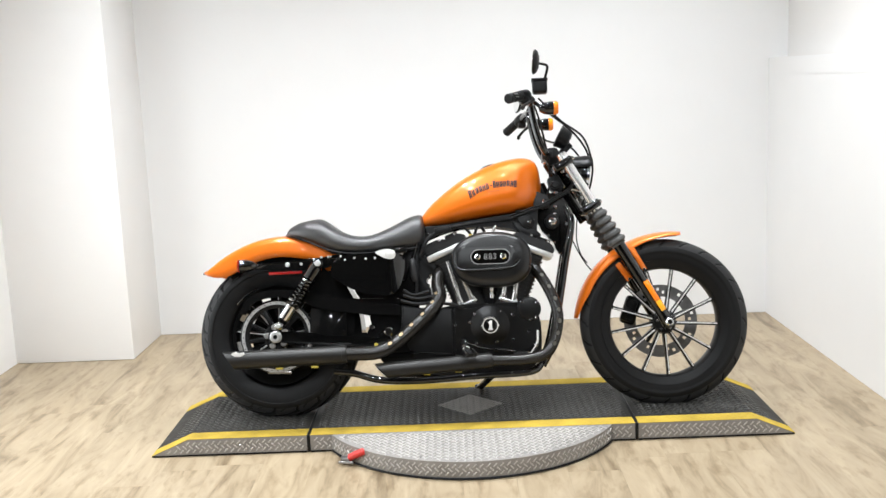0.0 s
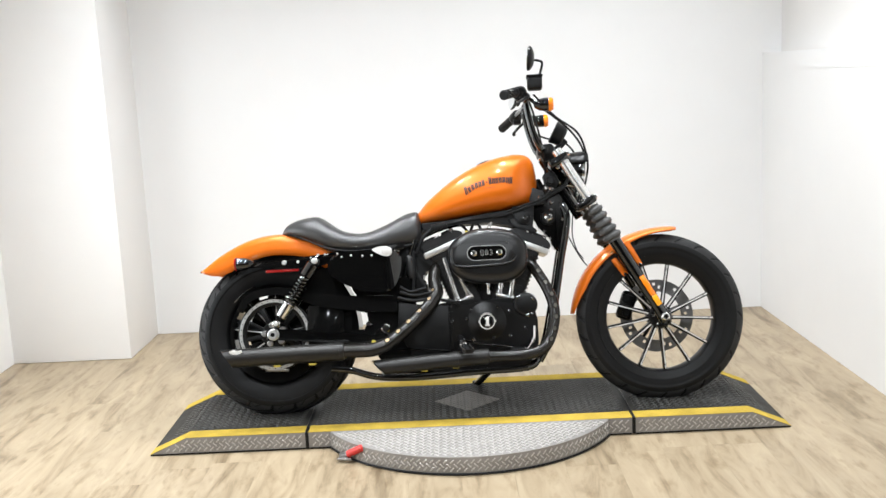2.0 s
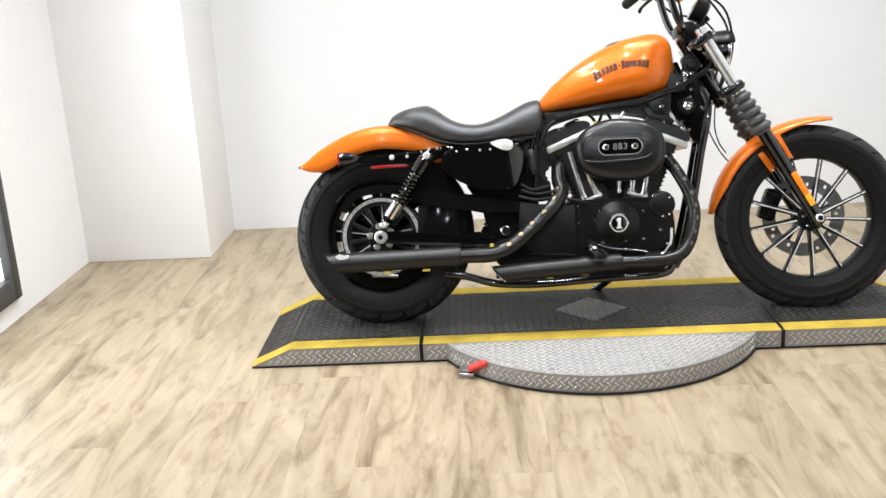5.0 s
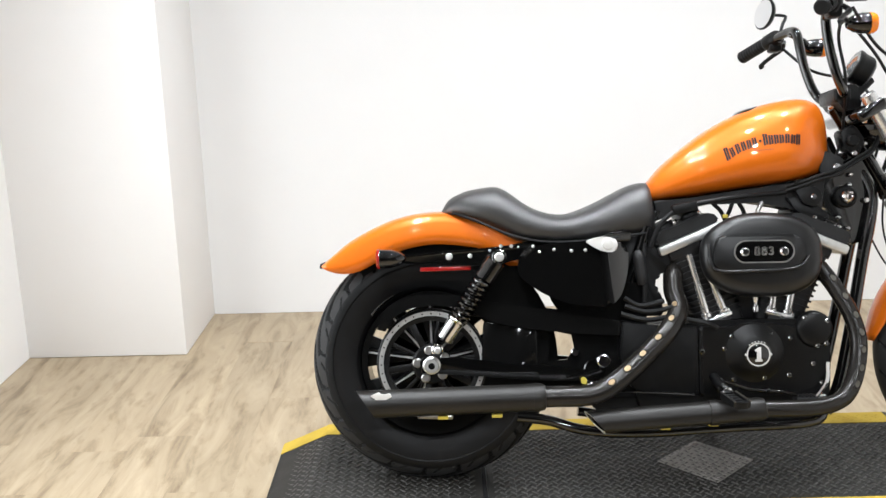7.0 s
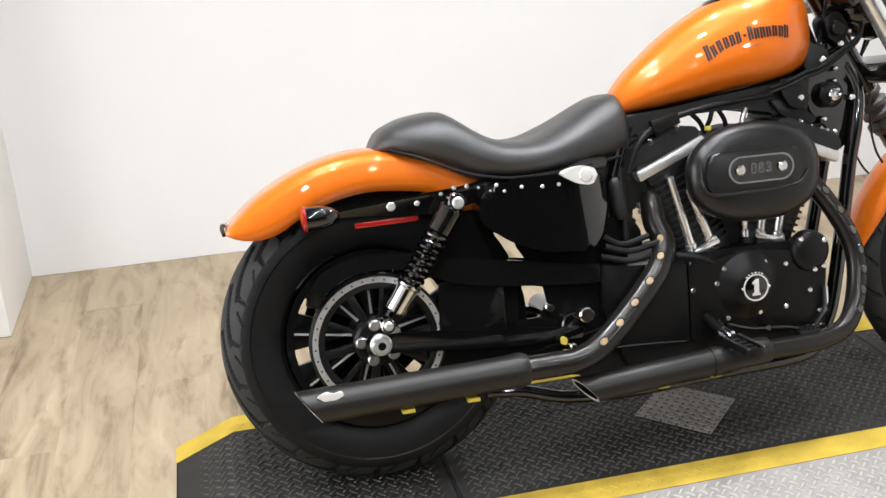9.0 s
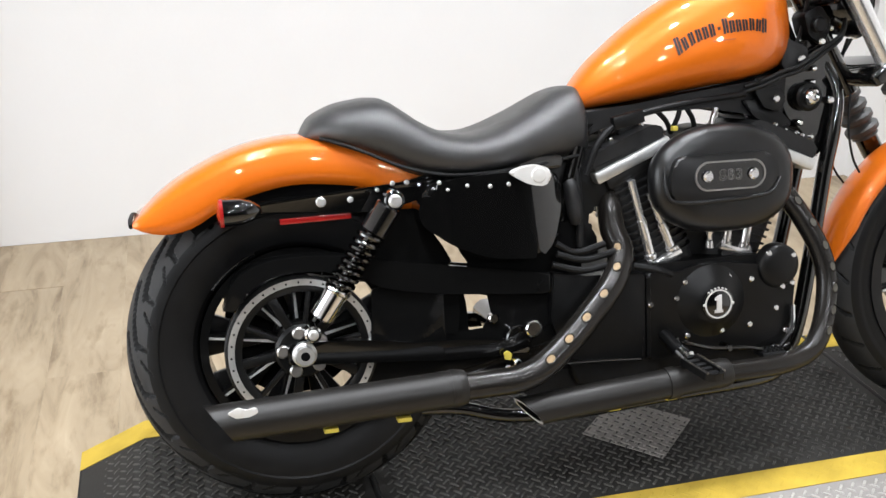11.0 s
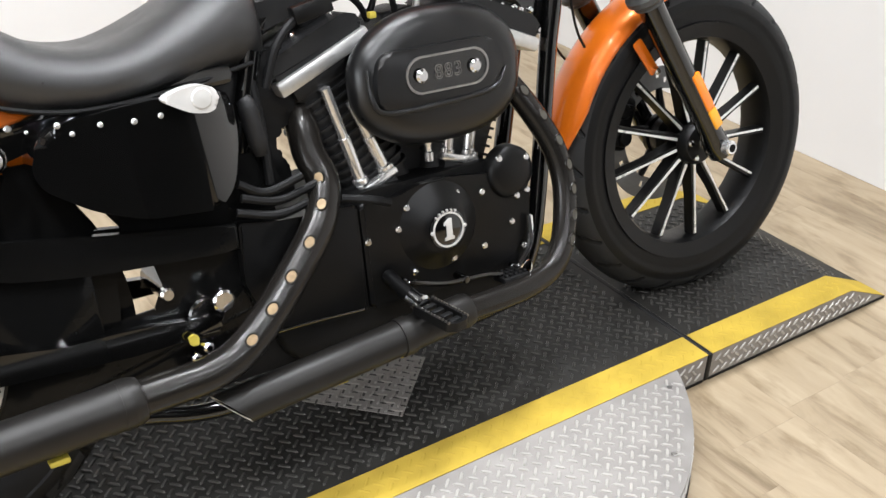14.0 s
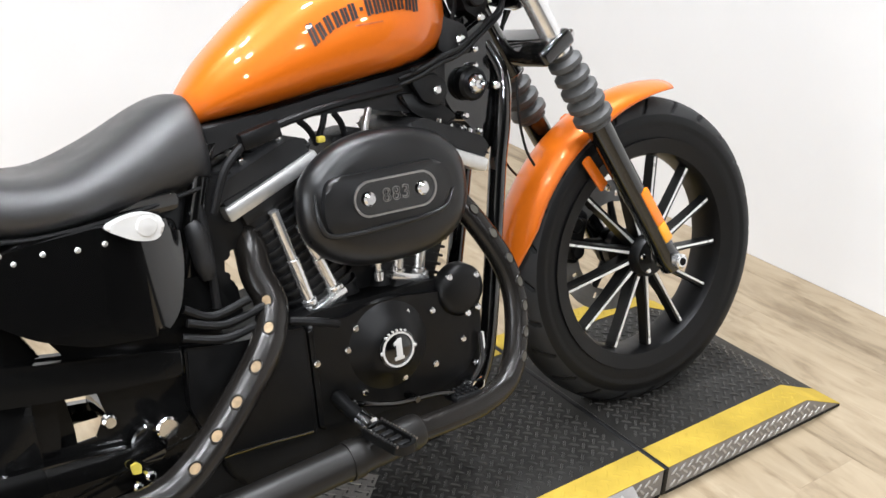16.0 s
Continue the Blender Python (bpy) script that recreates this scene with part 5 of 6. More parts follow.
m1 = muffler("upper_muffler", (0.285, -0.204, 0.246), (-0.165, -0.214, 0.236), 0.0345, "dark grey slash-cut upper muffler", 0.022)
m2 = muffler("lower_muffler", (0.835, -0.184, 0.204), (0.408, -0.192, 0.178), 0.0295, "dark grey slash-cut lower muffler", 0.022)
bm = fresh()
prism(bm, rounded([(-0.150, 0.262), (-0.128, 0.271), (-0.120, 0.264), (-0.100, 0.268), (-0.096, 0.258), (-0.112, 0.252), (-0.128, 0.247), (-0.138, 0.254)], 0.004), -0.2440, -0.2390, 0.001)
part("badge", bm, M_SILVER, m1, "small silver badge")
for x, z, y in ((0.029, 0.201, -0.215), (0.163, 0.203, -0.213)):
    bm = fresh()
    box(bm, (x, y, z), (0.026, 0.02, 0.008), 0.0015)
    part("shipping_clip", bm, M_YTAG, m1, "yellow clip")
for x, z, y in ((0.585, 0.160, -0.185), (0.705, 0.167, -0.185)):
    bm = fresh()
    box(bm, (x, y, z), (0.024, 0.018, 0.008), 0.0015)
    part("shipping_clip", bm, M_YTAG, m2, "yellow clip")
bm = fresh()
lathe(bm, [(0.0, 0.0), (0.032, 0.0), (0.032, 0.02), (0.0, 0.02)], axis((0.715, -0.1866, 0.1965), (-0.998, 0, -0.06)), 30)
part("muffler_clamp", bm, M_MUFF, m2)
bm = fresh()
lathe(bm, [(0.0, 0.0), (0.0355, 0.0), (0.0355, 0.014), (0.0, 0.014)], axis((0.268, -0.2045, 0.2455), (-0.999, 0, -0.02)), 30)
part("muffler_clamp", bm, M_MUFF, m1)
bm = fresh()
tube(bm, [(0.22, -0.10, 0.175), (0.30, -0.10, 0.165), (0.40, -0.10, 0.137), (0.55, -0.105, 0.130), (0.78, -0.11, 0.142), (0.98, -0.10, 0.15), (1.03, -0.07, 0.18)], 0.014, 12, 6)
tube(bm, [(0.40, 0.10, 0.15), (0.55, 0.105, 0.130), (0.78, 0.11, 0.142), (0.98, 0.10, 0.15), (1.03, 0.07, 0.18)], 0.014, 12, 6)
for sgn in (-1, 1):
    tube(bm, [(1.140, sgn * 0.020, 0.815), (1.166, sgn * 0.040, 0.745), (1.158, sgn * 0.050, 0.67), (1.138, sgn * 0.052, 0.58), (1.110, sgn * 0.058, 0.435), (1.070, sgn * 0.066, 0.25), (1.03, sgn * 0.07, 0.17)], 0.0165, 12, 6)
    tube(bm, [(1.10, sgn * 0.015, 0.755), (0.95, sgn * 0.035, 0.757), (0.75, sgn * 0.038, 0.740), (0.62, sgn * 0.045, 0.712), (0.565, sgn * 0.06, 0.668), (0.45, sgn * 0.085, 0.645)], 0.011, 12, 6)
    tube(bm, [(0.565, sgn * 0.085, 0.665), (0.53, sgn * 0.085, 0.55), (0.47, sgn * 0.075, 0.36), (0.45, sgn * 0.075, 0.20)], 0.015, 12, 6)
tube(bm, [(1.115, 0, 0.80), (0.95, 0, 0.775), (0.70, 0, 0.735), (0.56, 0, 0.69)], 0.024, 12, 6)
rod(bm, (1.135, 0, 0.695), (1.045, 0, 0.885), 0.030, 20, 0.004)
frame_ = part("bike_frame", bm, M_GLOSS, bike, "gloss black tubular steel frame")

# yellower amber for the lower end of the fork reflector
M_AMBER_PALE = material("paler_amber_lens", (0.95, 0.42, 0.018), 0.15, coat=0.6, grain=0.05)

# ---- front end ----
RAKE = Vector((-0.5, 0, 0.8660254))
FA = Vector((1.521, 0, 0.325))


def fork(s, y=0.0, ahead=0.0):
    return FA + RAKE * s + Vector((0.866 * ahead, y, 0.5 * ahead))


for sgn in (-1, 1):
    y = sgn * 0.096
    bm = fresh()
    tube(bm, [fork(-0.022, y), fork(0.0, y), fork(0.06, y), fork(0.2, y), fork(0.37, y)], [0.024, 0.027, 0.023, 0.0245, 0.0255], 18, 4)
    leg = part("fork_leg", bm, M_GLOSS, bike, "gloss black fork slider with gaiter")
    bm = fresh()
    prof = [(0.030, 0.352)]
    for k in range(5):
        b = 0.357 + 0.030 * k
        w = 0.0385 - 0.0016 * k
        prof += [(w - 0.010, b), (w, b + 0.009), (w, b + 0.019), (w - 0.010, b + 0.027)]
    prof += [(0.024, 0.512), (0.0, 0.512)]
    lathe(bm, [(0.0, 0.350)] + prof, axis(fork(0, y), RAKE), 28)
    part("gaiter", bm, M_BOOT, leg, "ribbed grey rubber gaiter")
    bm = fresh()
    rod(bm, fork(0.50, y), fork(0.775, y), 0.0205, 20, 0.003)
    part("fork_tube", bm, M_TUBE, leg, "bright fork tube")
    bm = fresh()
    r = Matrix.Rotation(radians(-30), 4, "Y")
    box(bm, fork(0.137, y + sgn * 0.022, 0.008), (0.022, 0.008, 0.088), 0.003, r)
    part("reflector", bm, M_AMBER, leg, "long amber reflector")
    # lower end of the same amber reflector, in a yellower tone
    bm = fresh()
    box(bm, fork(0.070, y + sgn * 0.022, 0.008), (0.022, 0.008, 0.045), 0.003, r)
    part("reflector", bm, M_AMBER_PALE, leg, "paler lower end of the amber reflector")
    bm = fresh()
    rod(bm, FA + Vector((0, sgn * 0.06, 0)), FA + Vector((0, sgn * 0.132, 0)), 0.012, 14)
    rod(bm, FA + Vector((0, sgn * 0.118, 0)), FA + Vector((0, sgn * 0.138, 0)), 0.0150, 18, 0.003)
    part("axle_nut", bm, M_TUBE, leg, "steel axle nut")
    # dark disc on the nut in place of the shaded bore
    bm = fresh()
    rod(bm, FA + Vector((0, sgn * 0.137, 0)), FA + Vector((0, sgn * 0.1385, 0)), 0.0085, 14)
    part("axle_bore_shade", bm, M_DARK, leg)
r = Matrix.Rotation(radians(-30), 4, "Y")
bm = fresh()
rod(bm, fork(0.50, 0, -0.05), fork(0.78, 0, -0.05), 0.022, 18, 0.003)
stem = part("steering_stem", bm, M_GLOSS, bike, "gloss black steering stem")
for s, w in ((0.535, 0.245), (0.735, 0.240)):
    bm = fresh()
    box(bm, fork(s, 0, -0.015), (0.085, w, 0.033), 0.010, r, 3)
    tc = part("fork_clamp", bm, M_GLOSS, stem, "gloss black fork clamp")
    studs("clamp_bolt", [(*fork(s, y, 0.02), 0.008, 0.014, (0.866, 0, 0.5)) for y in (-0.11, 0.11)], M_CHROME, stem)
bm = fresh()
rod(bm, fork(0.75, 0, -0.05), fork(0.79, 0, -0.05), 0.018, 16, 0.004)
part("stem_nut", bm, M_CHROME, stem)

# front fender
bm = fresh()
rings = []
for i in range(33):
    a = radians(176 - (176 - 77.5) * i / 32)
    Rr = 0.346 + 0.006 * (1 - i / 16) ** 2 + 0.012 * max(0.0, i / 16 - 1) ** 2
    ring = []
    hw_ = 0.058 - 0.010 * max(0, (i - 26) / 6) ** 2 - 0.030 * max(0, (6 - i) / 6) ** 2
    for k in range(15):
        b = -1 + 2 * k / 14
        y = hw_ * math.sin(b * math.pi / 2)
        drop = 0.036 * (1 - math.cos(b * math.pi / 2)) ** 0.9 * (1 - 0.55 * max(0, (i - 20) / 12)) * (1 - 0.6 * max(0, (6 - i) / 6))
        ring.append(bm.verts.new(AX_F + Vector(((Rr - drop) * math.cos(a), y, (Rr - drop) * math.sin(a)))))
    rings.append(ring)
skin(bm, rings, False, 0, closed=False)
ff = part("front_fender", bm, M_ORANGE, bike, "metallic orange front fender", 50)
ff.matrix_basis = STEER
md = ff.modifiers.new("thick", "SOLIDIFY")
md.thickness, md.offset = 0.003, -1
for sgn in (-1, 1):
    bm = fresh()
    y = sgn * 0.0625
    for (x0, z0), (x1, z1) in (((1.396, 0.626), (1.448, 0.530)), ((1.344, 0.560), (1.390, 0.494))):
        d = Vector((x1 - x0, z1 - z0)).normalized()
        n = Vector((-d.y, d.x)) * 0.011
        prism(bm, rounded([(x0 + n.x, z0 + n.y), (x0 - n.x, z0 - n.y), (x1 - n.x, z1 - n.y), (x1 + n.x, z1 + n.y)], 0.005), min(y, y + sgn * 0.004), max(y, y + sgn * 0.004), 0.001)
    fb = part("fender_bracket", bm, M_ORANGE, ff, "orange fender bracket")
    studs("bracket_bolt", [(x, y, z, 0.0065, 0.016, (0, sgn, 0)) for x, z in ((1.446, 0.534), (1.388, 0.498))], M_CHROME, fb)
# caliper on the far side
bm = fresh()
box(bm, (1.405, 0.078, 0.372), (0.06, 0.055, 0.115), 0.014, Matrix.Rotation(radians(20), 4, "Y"), 3)
box(bm, (1.395, 0.050, 0.372), (0.05, 0.02, 0.09), 0.006, Matrix.Rotation(radians(20), 4, "Y"), 2)
for dz in (-0.028, 0.028):
    rod(bm, (1.398, 0.055, 0.372 + dz), (1.398, 0.034, 0.372 + dz), 0.017, 16, 0.003)
part("brake_caliper", bm, M_SATIN, bike, "black brake caliper")

# headlight, visor, gauge
HL = Vector((1.198, 0, 0.922))
bm = fresh()
lathe(bm, [(0.0, -0.062), (0.024, -0.058), (0.047, -0.040), (0.060, -0.012), (0.065, 0.022), (0.065, 0.038), (0.060, 0.042), (0.0, 0.042)], axis(HL, (1, 0, -0.12)), 40)
hl = part("headlight", bm, M_GLOSS, bike, "black headlight with a bright rim")
bm = fresh()
lathe(bm, [(0.056, 0.040), (0.067, 0.040), (0.068, 0.050), (0.061, 0.054), (0.056, 0.048)], axis(HL, (1, 0, -0.12)), 40, closed_profile=True)
part("trim_ring", bm, M_CHROME, hl, "chrome trim ring")
bm = fresh()
lathe(bm, [(0.0, 0.060), (0.025, 0.058), (0.045, 0.053), (0.058, 0.047), (0.0, 0.045)], axis(HL, (1, 0, -0.12)), 40)
part("lens", bm, M_GLASS, hl, "clear headlight lens")
bm = fresh()
rings = []
for s, rad in ((-0.030, 0.064), (0.0, 0.071), (0.040, 0.074), (0.066, 0.072)):
    rings.append([bm.verts.new(HL + Vector((s, rad * math.sin(t), rad * math.cos(t) + 0.002))) for t in np.linspace(-1.25, 1.25, 17)])
skin(bm, rings, False, 0, closed=False)
vz = part("headlight_visor", bm, M_SATIN, hl, "black headlight visor")
md = vz.modifiers.new("thick", "SOLIDIFY")
md.thickness = 0.003
bm = fresh()
tube(bm, [fork(0.66, 0.0, 0.02), (1.165, 0, 0.945), HL + Vector((-0.03, 0, 0.03))], 0.016, 10, 5)
box(bm, (1.152, 0, 0.955), (0.05, 0.05, 0.05), 0.008)
part("headlight_mount", bm, M_GLOSS, hl)
GA = Vector((1.156, 0, 1.072))
bm = fresh()
gd = Vector((-0.88, 0, 0.47)).normalized()
lathe(bm, [(0.0, -0.028), (0.032, -0.027), (0.042, -0.019), (0.044, 0.010), (0.046, 0.014), (0.046, 0.023), (0.042, 0.026), (0.0, 0.023)], axis(GA, gd), 36)
tube(bm, [GA - gd * 0.03 + Vector((0, 0, -0.01)), (1.135, 0, 1.00), fork(0.77, 0, 0.0)], 0.014, 10, 5)
ga = part("speedometer", bm, M_SATIN, bike, "round black speedometer")
bm = fresh()
lathe(bm, [(0.0, 0.0235), (0.041, 0.025), (0.041, 0.0265), (0.0, 0.028)], axis(GA, gd), 36)
part("glass", bm, M_GLASS, ga)

# ---- handlebar ----
half = [(1.096, 0.0, 0.985), (1.096, -0.06, 0.985), (1.086, -0.092, 0.994), (1.068, -0.102, 1.030), (1.050, -0.108, 1.090), (1.039, -0.112, 1.150), (1.035, -0.122, 1.180), (1.028, -0.160, 1.192), (1.000, -0.255, 1.182), (0.962, -0.352, 1.163)]
bm = fresh()
path = [(x, -y, z) for x, y, z in half[::-1]] + half[1:]
tube(bm, path, 0.0128, 14, 7)
bar = part("handlebar", bm, M_GLOSS, bike, "tall gloss black ape-hanger handlebar")
bar.matrix_basis = Matrix.Translation((1.030, 0, 0.014)) @ Matrix.Rotation(radians(-1.6), 4, "Z") @ Matrix.Translation((-1.040, 0, 0))
bm = fresh()
for sgn in (-1, 1):
    rod(bm, fork(0.745, sgn * 0.045, -0.02), (1.098, sgn * 0.045, 0.985), 0.017, 14, 0.002)
box(bm, (1.098, 0, 0.985), (0.046, 0.130, 0.040), 0.010, None, 3)
prism(bm, rounded([(1.073, 0.985), (1.098, 1.012), (1.138, 1.012), (1.146, 0.950), (1.100, 0.944)], 0.010), -0.062, 0.062, 0.005)
part("riser", bm, M_SATIN, bar, "black handlebar riser clamp")
for sgn in (-1, 1):
    g0, g1 = Vector((0.992, sgn * 0.280, 1.180)), Vector((0.944, sgn * 0.362, 1.153))
    dv = (g1 - g0).normalized()
    bm = fresh()
    L = (g1 - g0).length
    prof = [(0.0, 0.0), (0.018, 0.0)]
    for k in range(9):
        b = L * (k + 0.4) / 9.6
        prof += [(0.0175, b), (0.0185, b + L * 0.02), (0.0185, b + L * 0.07), (0.0175, b + L * 0.085)]
    prof += [(0.019, L - 0.004), (0.016, L), (0.0, L)]
    lathe(bm, prof, axis(g0, dv), 20)
    part("grip", bm, M_RUBBER, bar, "black rubber grip")
    bm = fresh()
    c = Vector((1.006, sgn * 0.248, 1.184))
    m = axis(c, dv)
    lathe(bm, [(0.0, -0.025), (0.020, -0.025), (0.024, -0.018), (0.024, 0.020), (0.020, 0.026), (0.0, 0.026)], m, 20)
    box(bm, c + Vector((0.004, 0, -0.02)), (0.035, 0.04, 0.03), 0.007)
    part("switch_housing", bm, M_SATIN, bar, "black switch housing")
    # lever
    bm = fresh()
    p0 = c + Vector((0.030, sgn * -0.005, -0.006))
    tube(bm, [p0, p0 + Vector((0.004, sgn * 0.03, -0.016)), p0 + Vector((-0.020, sgn * 0.060, -0.034)), p0 + Vector((-0.040, sgn * 0.090, -0.052)), p0 + Vector((-0.037, sgn * 0.096, -0.058))], [0.007, 0.0065, 0.006, 0.006, 0.0085], 10, 5)
    part("lever", bm, M_SATIN, bar, "black control lever")
    # mirror on a bent stem
    s0 = c + (Vector((0.065, 0, 0.016)) if sgn < 0 else Vector((0.020, 0, 0.012)))
    bm = fresh()
    tube(bm, [s0, s0 + Vector((0.012, sgn * 0.012, 0.035)), s0 + Vector((0.026, sgn * 0.028, 0.082 if sgn < 0 else 0.060)), s0 + Vector((0.016, sgn * 0.040, 0.092 if sgn < 0 else 0.068)), s0 + Vector((-0.010, sgn * 0.050, 0.095 if sgn < 0 else 0.072))], 0.0048, 8, 6)
    mi = part("mirror", bm, M_SATIN, bar, "small oval black mirror on a bent stem")
    bm = fresh()
    mc = s0 + (Vector((-0.022, sgn * 0.055, 0.100)) if sgn < 0 else Vector((-0.026, sgn * 0.055, 0.076)))
    md_ = Vector((-0.95, -0.28 if sgn > 0 else 0.08, 0.12)).normalized()
    m = axis(mc, md_) @ Matrix.Diagonal((0.72, 1.0, 1, 1))
    up = Vector((0, 0, 1)) - md_ * md_.z
    up.normalize()
    side = up.cross(md_)
    m = Matrix.Translation(mc) @ Matrix((side, up, md_)).transposed().to_4x4() @ Matrix.Diagonal((1.30, 1.18, 1, 1))
    lathe(bm, [(0.0, -0.018), (0.020, -0.016), (0.034, -0.008), (0.039, 0.0), (0.039, 0.004), (0.036, 0.006), (0.0, 0.006)], m, 32)
    part("mirror_shell", bm, M_SATIN, mi, "black mirror shell")
    bm = fresh()
    lathe(bm, [(0.0, 0.0062), (0.0355, 0.0062), (0.0355, 0.0072), (0.0, 0.0074)], m, 32)
    part("mirror_glass", bm, M_MIRROR, mi)
    # turn signal
    t0 = Vector((1.090, sgn * 0.178, 1.148))
    bm = fresh()
    lathe(bm, [(0.0, -0.028), (0.012, -0.024), (0.022, -0.008), (0.026, 0.012), (0.026, 0.030), (0.0, 0.030)], axis(t0, (1, 0, 0)), 24)
    tube(bm, [t0, t0 + Vector((-0.020, sgn * -0.020, 0.014)), (1.030, sgn * 0.170, 1.188)], 0.008, 8, 4)
    ts_ = part("front_turn_signal", bm, M_GLOSS, bar, "black bullet turn signal with an amber lens")
    bm = fresh()
    lathe(bm, [(0.0, 0.030), (0.0265, 0.030), (0.0265, 0.040), (0.022, 0.048), (0.0, 0.051)], axis(t0, (1, 0, 0)), 24)
    part("lens", bm, M_AMBER, ts_, "amber lens")
# brake reservoir on the near side
bm = fresh()
box(bm, (1.066, -0.262, 1.212), (0.056, 0.050, 0.048), 0.008, None, 3)
box(bm, (1.066, -0.262, 1.239), (0.062, 0.054, 0.008), 0.003)
part("brake_reservoir", bm, M_SATIN, bar, "black front brake reservoir")
bm = fresh()
for pts in ([(1.045, -0.235, 1.19), (1.13, -0.15, 1.12), (1.225, -0.08, 1.06), (1.262, -0.03, 0.97), (1.262, 0.0, 0.90), (1.235, 0.05, 0.80)],
            [(1.040, -0.20, 1.17), (1.12, -0.12, 1.13), (1.205, -0.03, 1.075), (1.255, 0.0, 0.99), (1.245, 0.02, 0.87), (1.20, 0.03, 0.74)],
            [(1.03, 0.25, 1.175), (1.10, 0.20, 1.10), (1.20, 0.12, 1.05), (1.245, 0.08, 0.94), (1.20, 0.06, 0.80), (1.13, 0.06, 0.74)],
            [(1.030, -0.20, 1.17), (1.052, -0.125, 1.13), (1.072, -0.115, 1.04), (1.09, -0.06, 0.96), (1.085, -0.03, 0.86), (1.03, -0.05, 0.79), (0.95, -0.09, 0.775)],
            [(1.16, 0.0, 0.74), (1.18, 0.03, 0.66), (1.235, 0.05, 0.56), (1.30, 0.07, 0.50)],
            [(1.19, -0.06, 0.735), (1.185, -0.065, 0.66), (1.20, -0.06, 0.60), (1.225, -0.05, 0.565)]):
    bm = fresh()
    tube(bm, pts, 0.0026 if pts[0][2] < 0.8 else 0.0042, 7, 8)
    part("cable", bm, M_RUBBER, bike, "black control cable")

# neck, coil and brackets behind the fork
bm = fresh()
prism(bm, rounded([(1.040, 0.800), (1.080, 0.850), (1.130, 0.850), (1.160, 0.800), (1.176, 0.730), (1.160, 0.640), (1.118, 0.600), (1.092, 0.660), (1.052, 0.695), (1.035, 0.740)], 0.014), -0.040, 0.040, 0.008, seg=3)
part("neck_gusset", bm, M_GLOSS, bike, "gloss black steering neck")
bm = fresh()
prism(bm, rounded([(1.080, 0.905), (1.118, 0.922), (1.146, 0.882), (1.126, 0.838), (1.092, 0.860)], 0.008), -0.055, -0.005, 0.005)
rod(bm, (1.110, -0.07, 0.880), (1.110, -0.04, 0.880), 0.016, 16, 0.003)
part("ignition_switch", bm, M_SATIN, bike, "black ignition switch")
bm = fresh()
prism(bm, rounded([(1.020, 0.800), (1.032, 0.856), (1.080, 0.836), (1.088, 0.790), (1.050, 0.782)], 0.008), -0.068, -0.058, 0.002)
part("mounting_plate", bm, M_WRINKLE, bike, "black mounting plate by the steering neck")
bm = fresh()
prism(bm, rounded([(0.950, 0.757), (1.004, 0.764), (1.027, 0.738), (1.010, 0.707), (0.974, 0.718)], 0.010), -0.080, -0.070, 0.003)
prism(bm, rounded([(0.930, 0.735), (0.985, 0.735), (1.030, 0.700), (1.052, 0.680), (1.02, 0.668), (0.96, 0.700)], 0.010), -0.066, -0.020, 0.006)
part("coil_bracket", bm, M_SATIN, bike, "black coil and bracket under the tank")
bm = fresh()
prism(bm, [(0.590, 0.732), (0.600, 0.680), (0.655, 0.707), (0.720, 0.724), (0.860, 0.722), (0.940, 0.711), (0.985, 0.692), (1.030, 0.676), (1.040, 0.785), (0.940, 0.770), (0.830, 0.757), (0.690, 0.738)], -0.058, 0.050, 0.004)
part("wiring_tray", bm, M_WRINKLE, bike, "black wiring cover under the tank")
bm = fresh()
lathe(bm, [(0.0, -0.03), (0.030, -0.03), (0.030, 0.0), (0.025, 0.005), (0.0, 0.005)], axis((1.093, -0.058, 0.734), (0, -1, 0)), 24)
part("bolt_collar", bm, M_SATIN, frame_)
bm = fresh()
lathe(bm, [(0.0, 0.0), (0.019, 0.0), (0.019, 0.006), (0.015, 0.013), (0.009, 0.017), (0.006, 0.013), (0.0, 0.012)], axis((1.093, -0.063, 0.734), (0, -1, 0)), 20)
part("engine_mount_bolt", bm, M_CHROME, frame_, "domed chrome mounting bolt")
studs("frame_bolt", [(1.066, -0.068, 0.812, 0.010, 0.007, (0, -1, 0)), (1.001, -0.080, 0.735, 0.008, 0.006, (0, -1, 0)), (1.109, -0.042, 0.792, 0.006, 0.014, (0, -1, 0)), (1.106, -0.042, 0.764, 0.006, 0.014, (0, -1, 0)),
                     (1.150, -0.042, 0.724, 0.008, 0.014, (0, -1, 0)), (1.077, -0.042, 0.680, 0.007, 0.014, (0, -1, 0)), (1.070, -0.042, 0.657, 0.007, 0.014, (0, -1, 0)), (1.038, -0.050, 0.668, 0.006, 0.012, (0, -1, 0)),
                     (1.139, -0.062, 0.932, 0.009, 0.008, (0, -1, 0)), (1.147, -0.045, 0.873, 0.006, 0.010, (0, -1, 0)), (1.111, -0.068, 0.846, 0.008, 0.008, (0, -1, 0)), (1.10, -0.050, 0.65, 0.006, 0.012, (0, -1, 0)), (1.085, -0.06, 0.60, 0.006, 0.012, (0, -1, 0))], M_CHROME, frame_, 0.003)
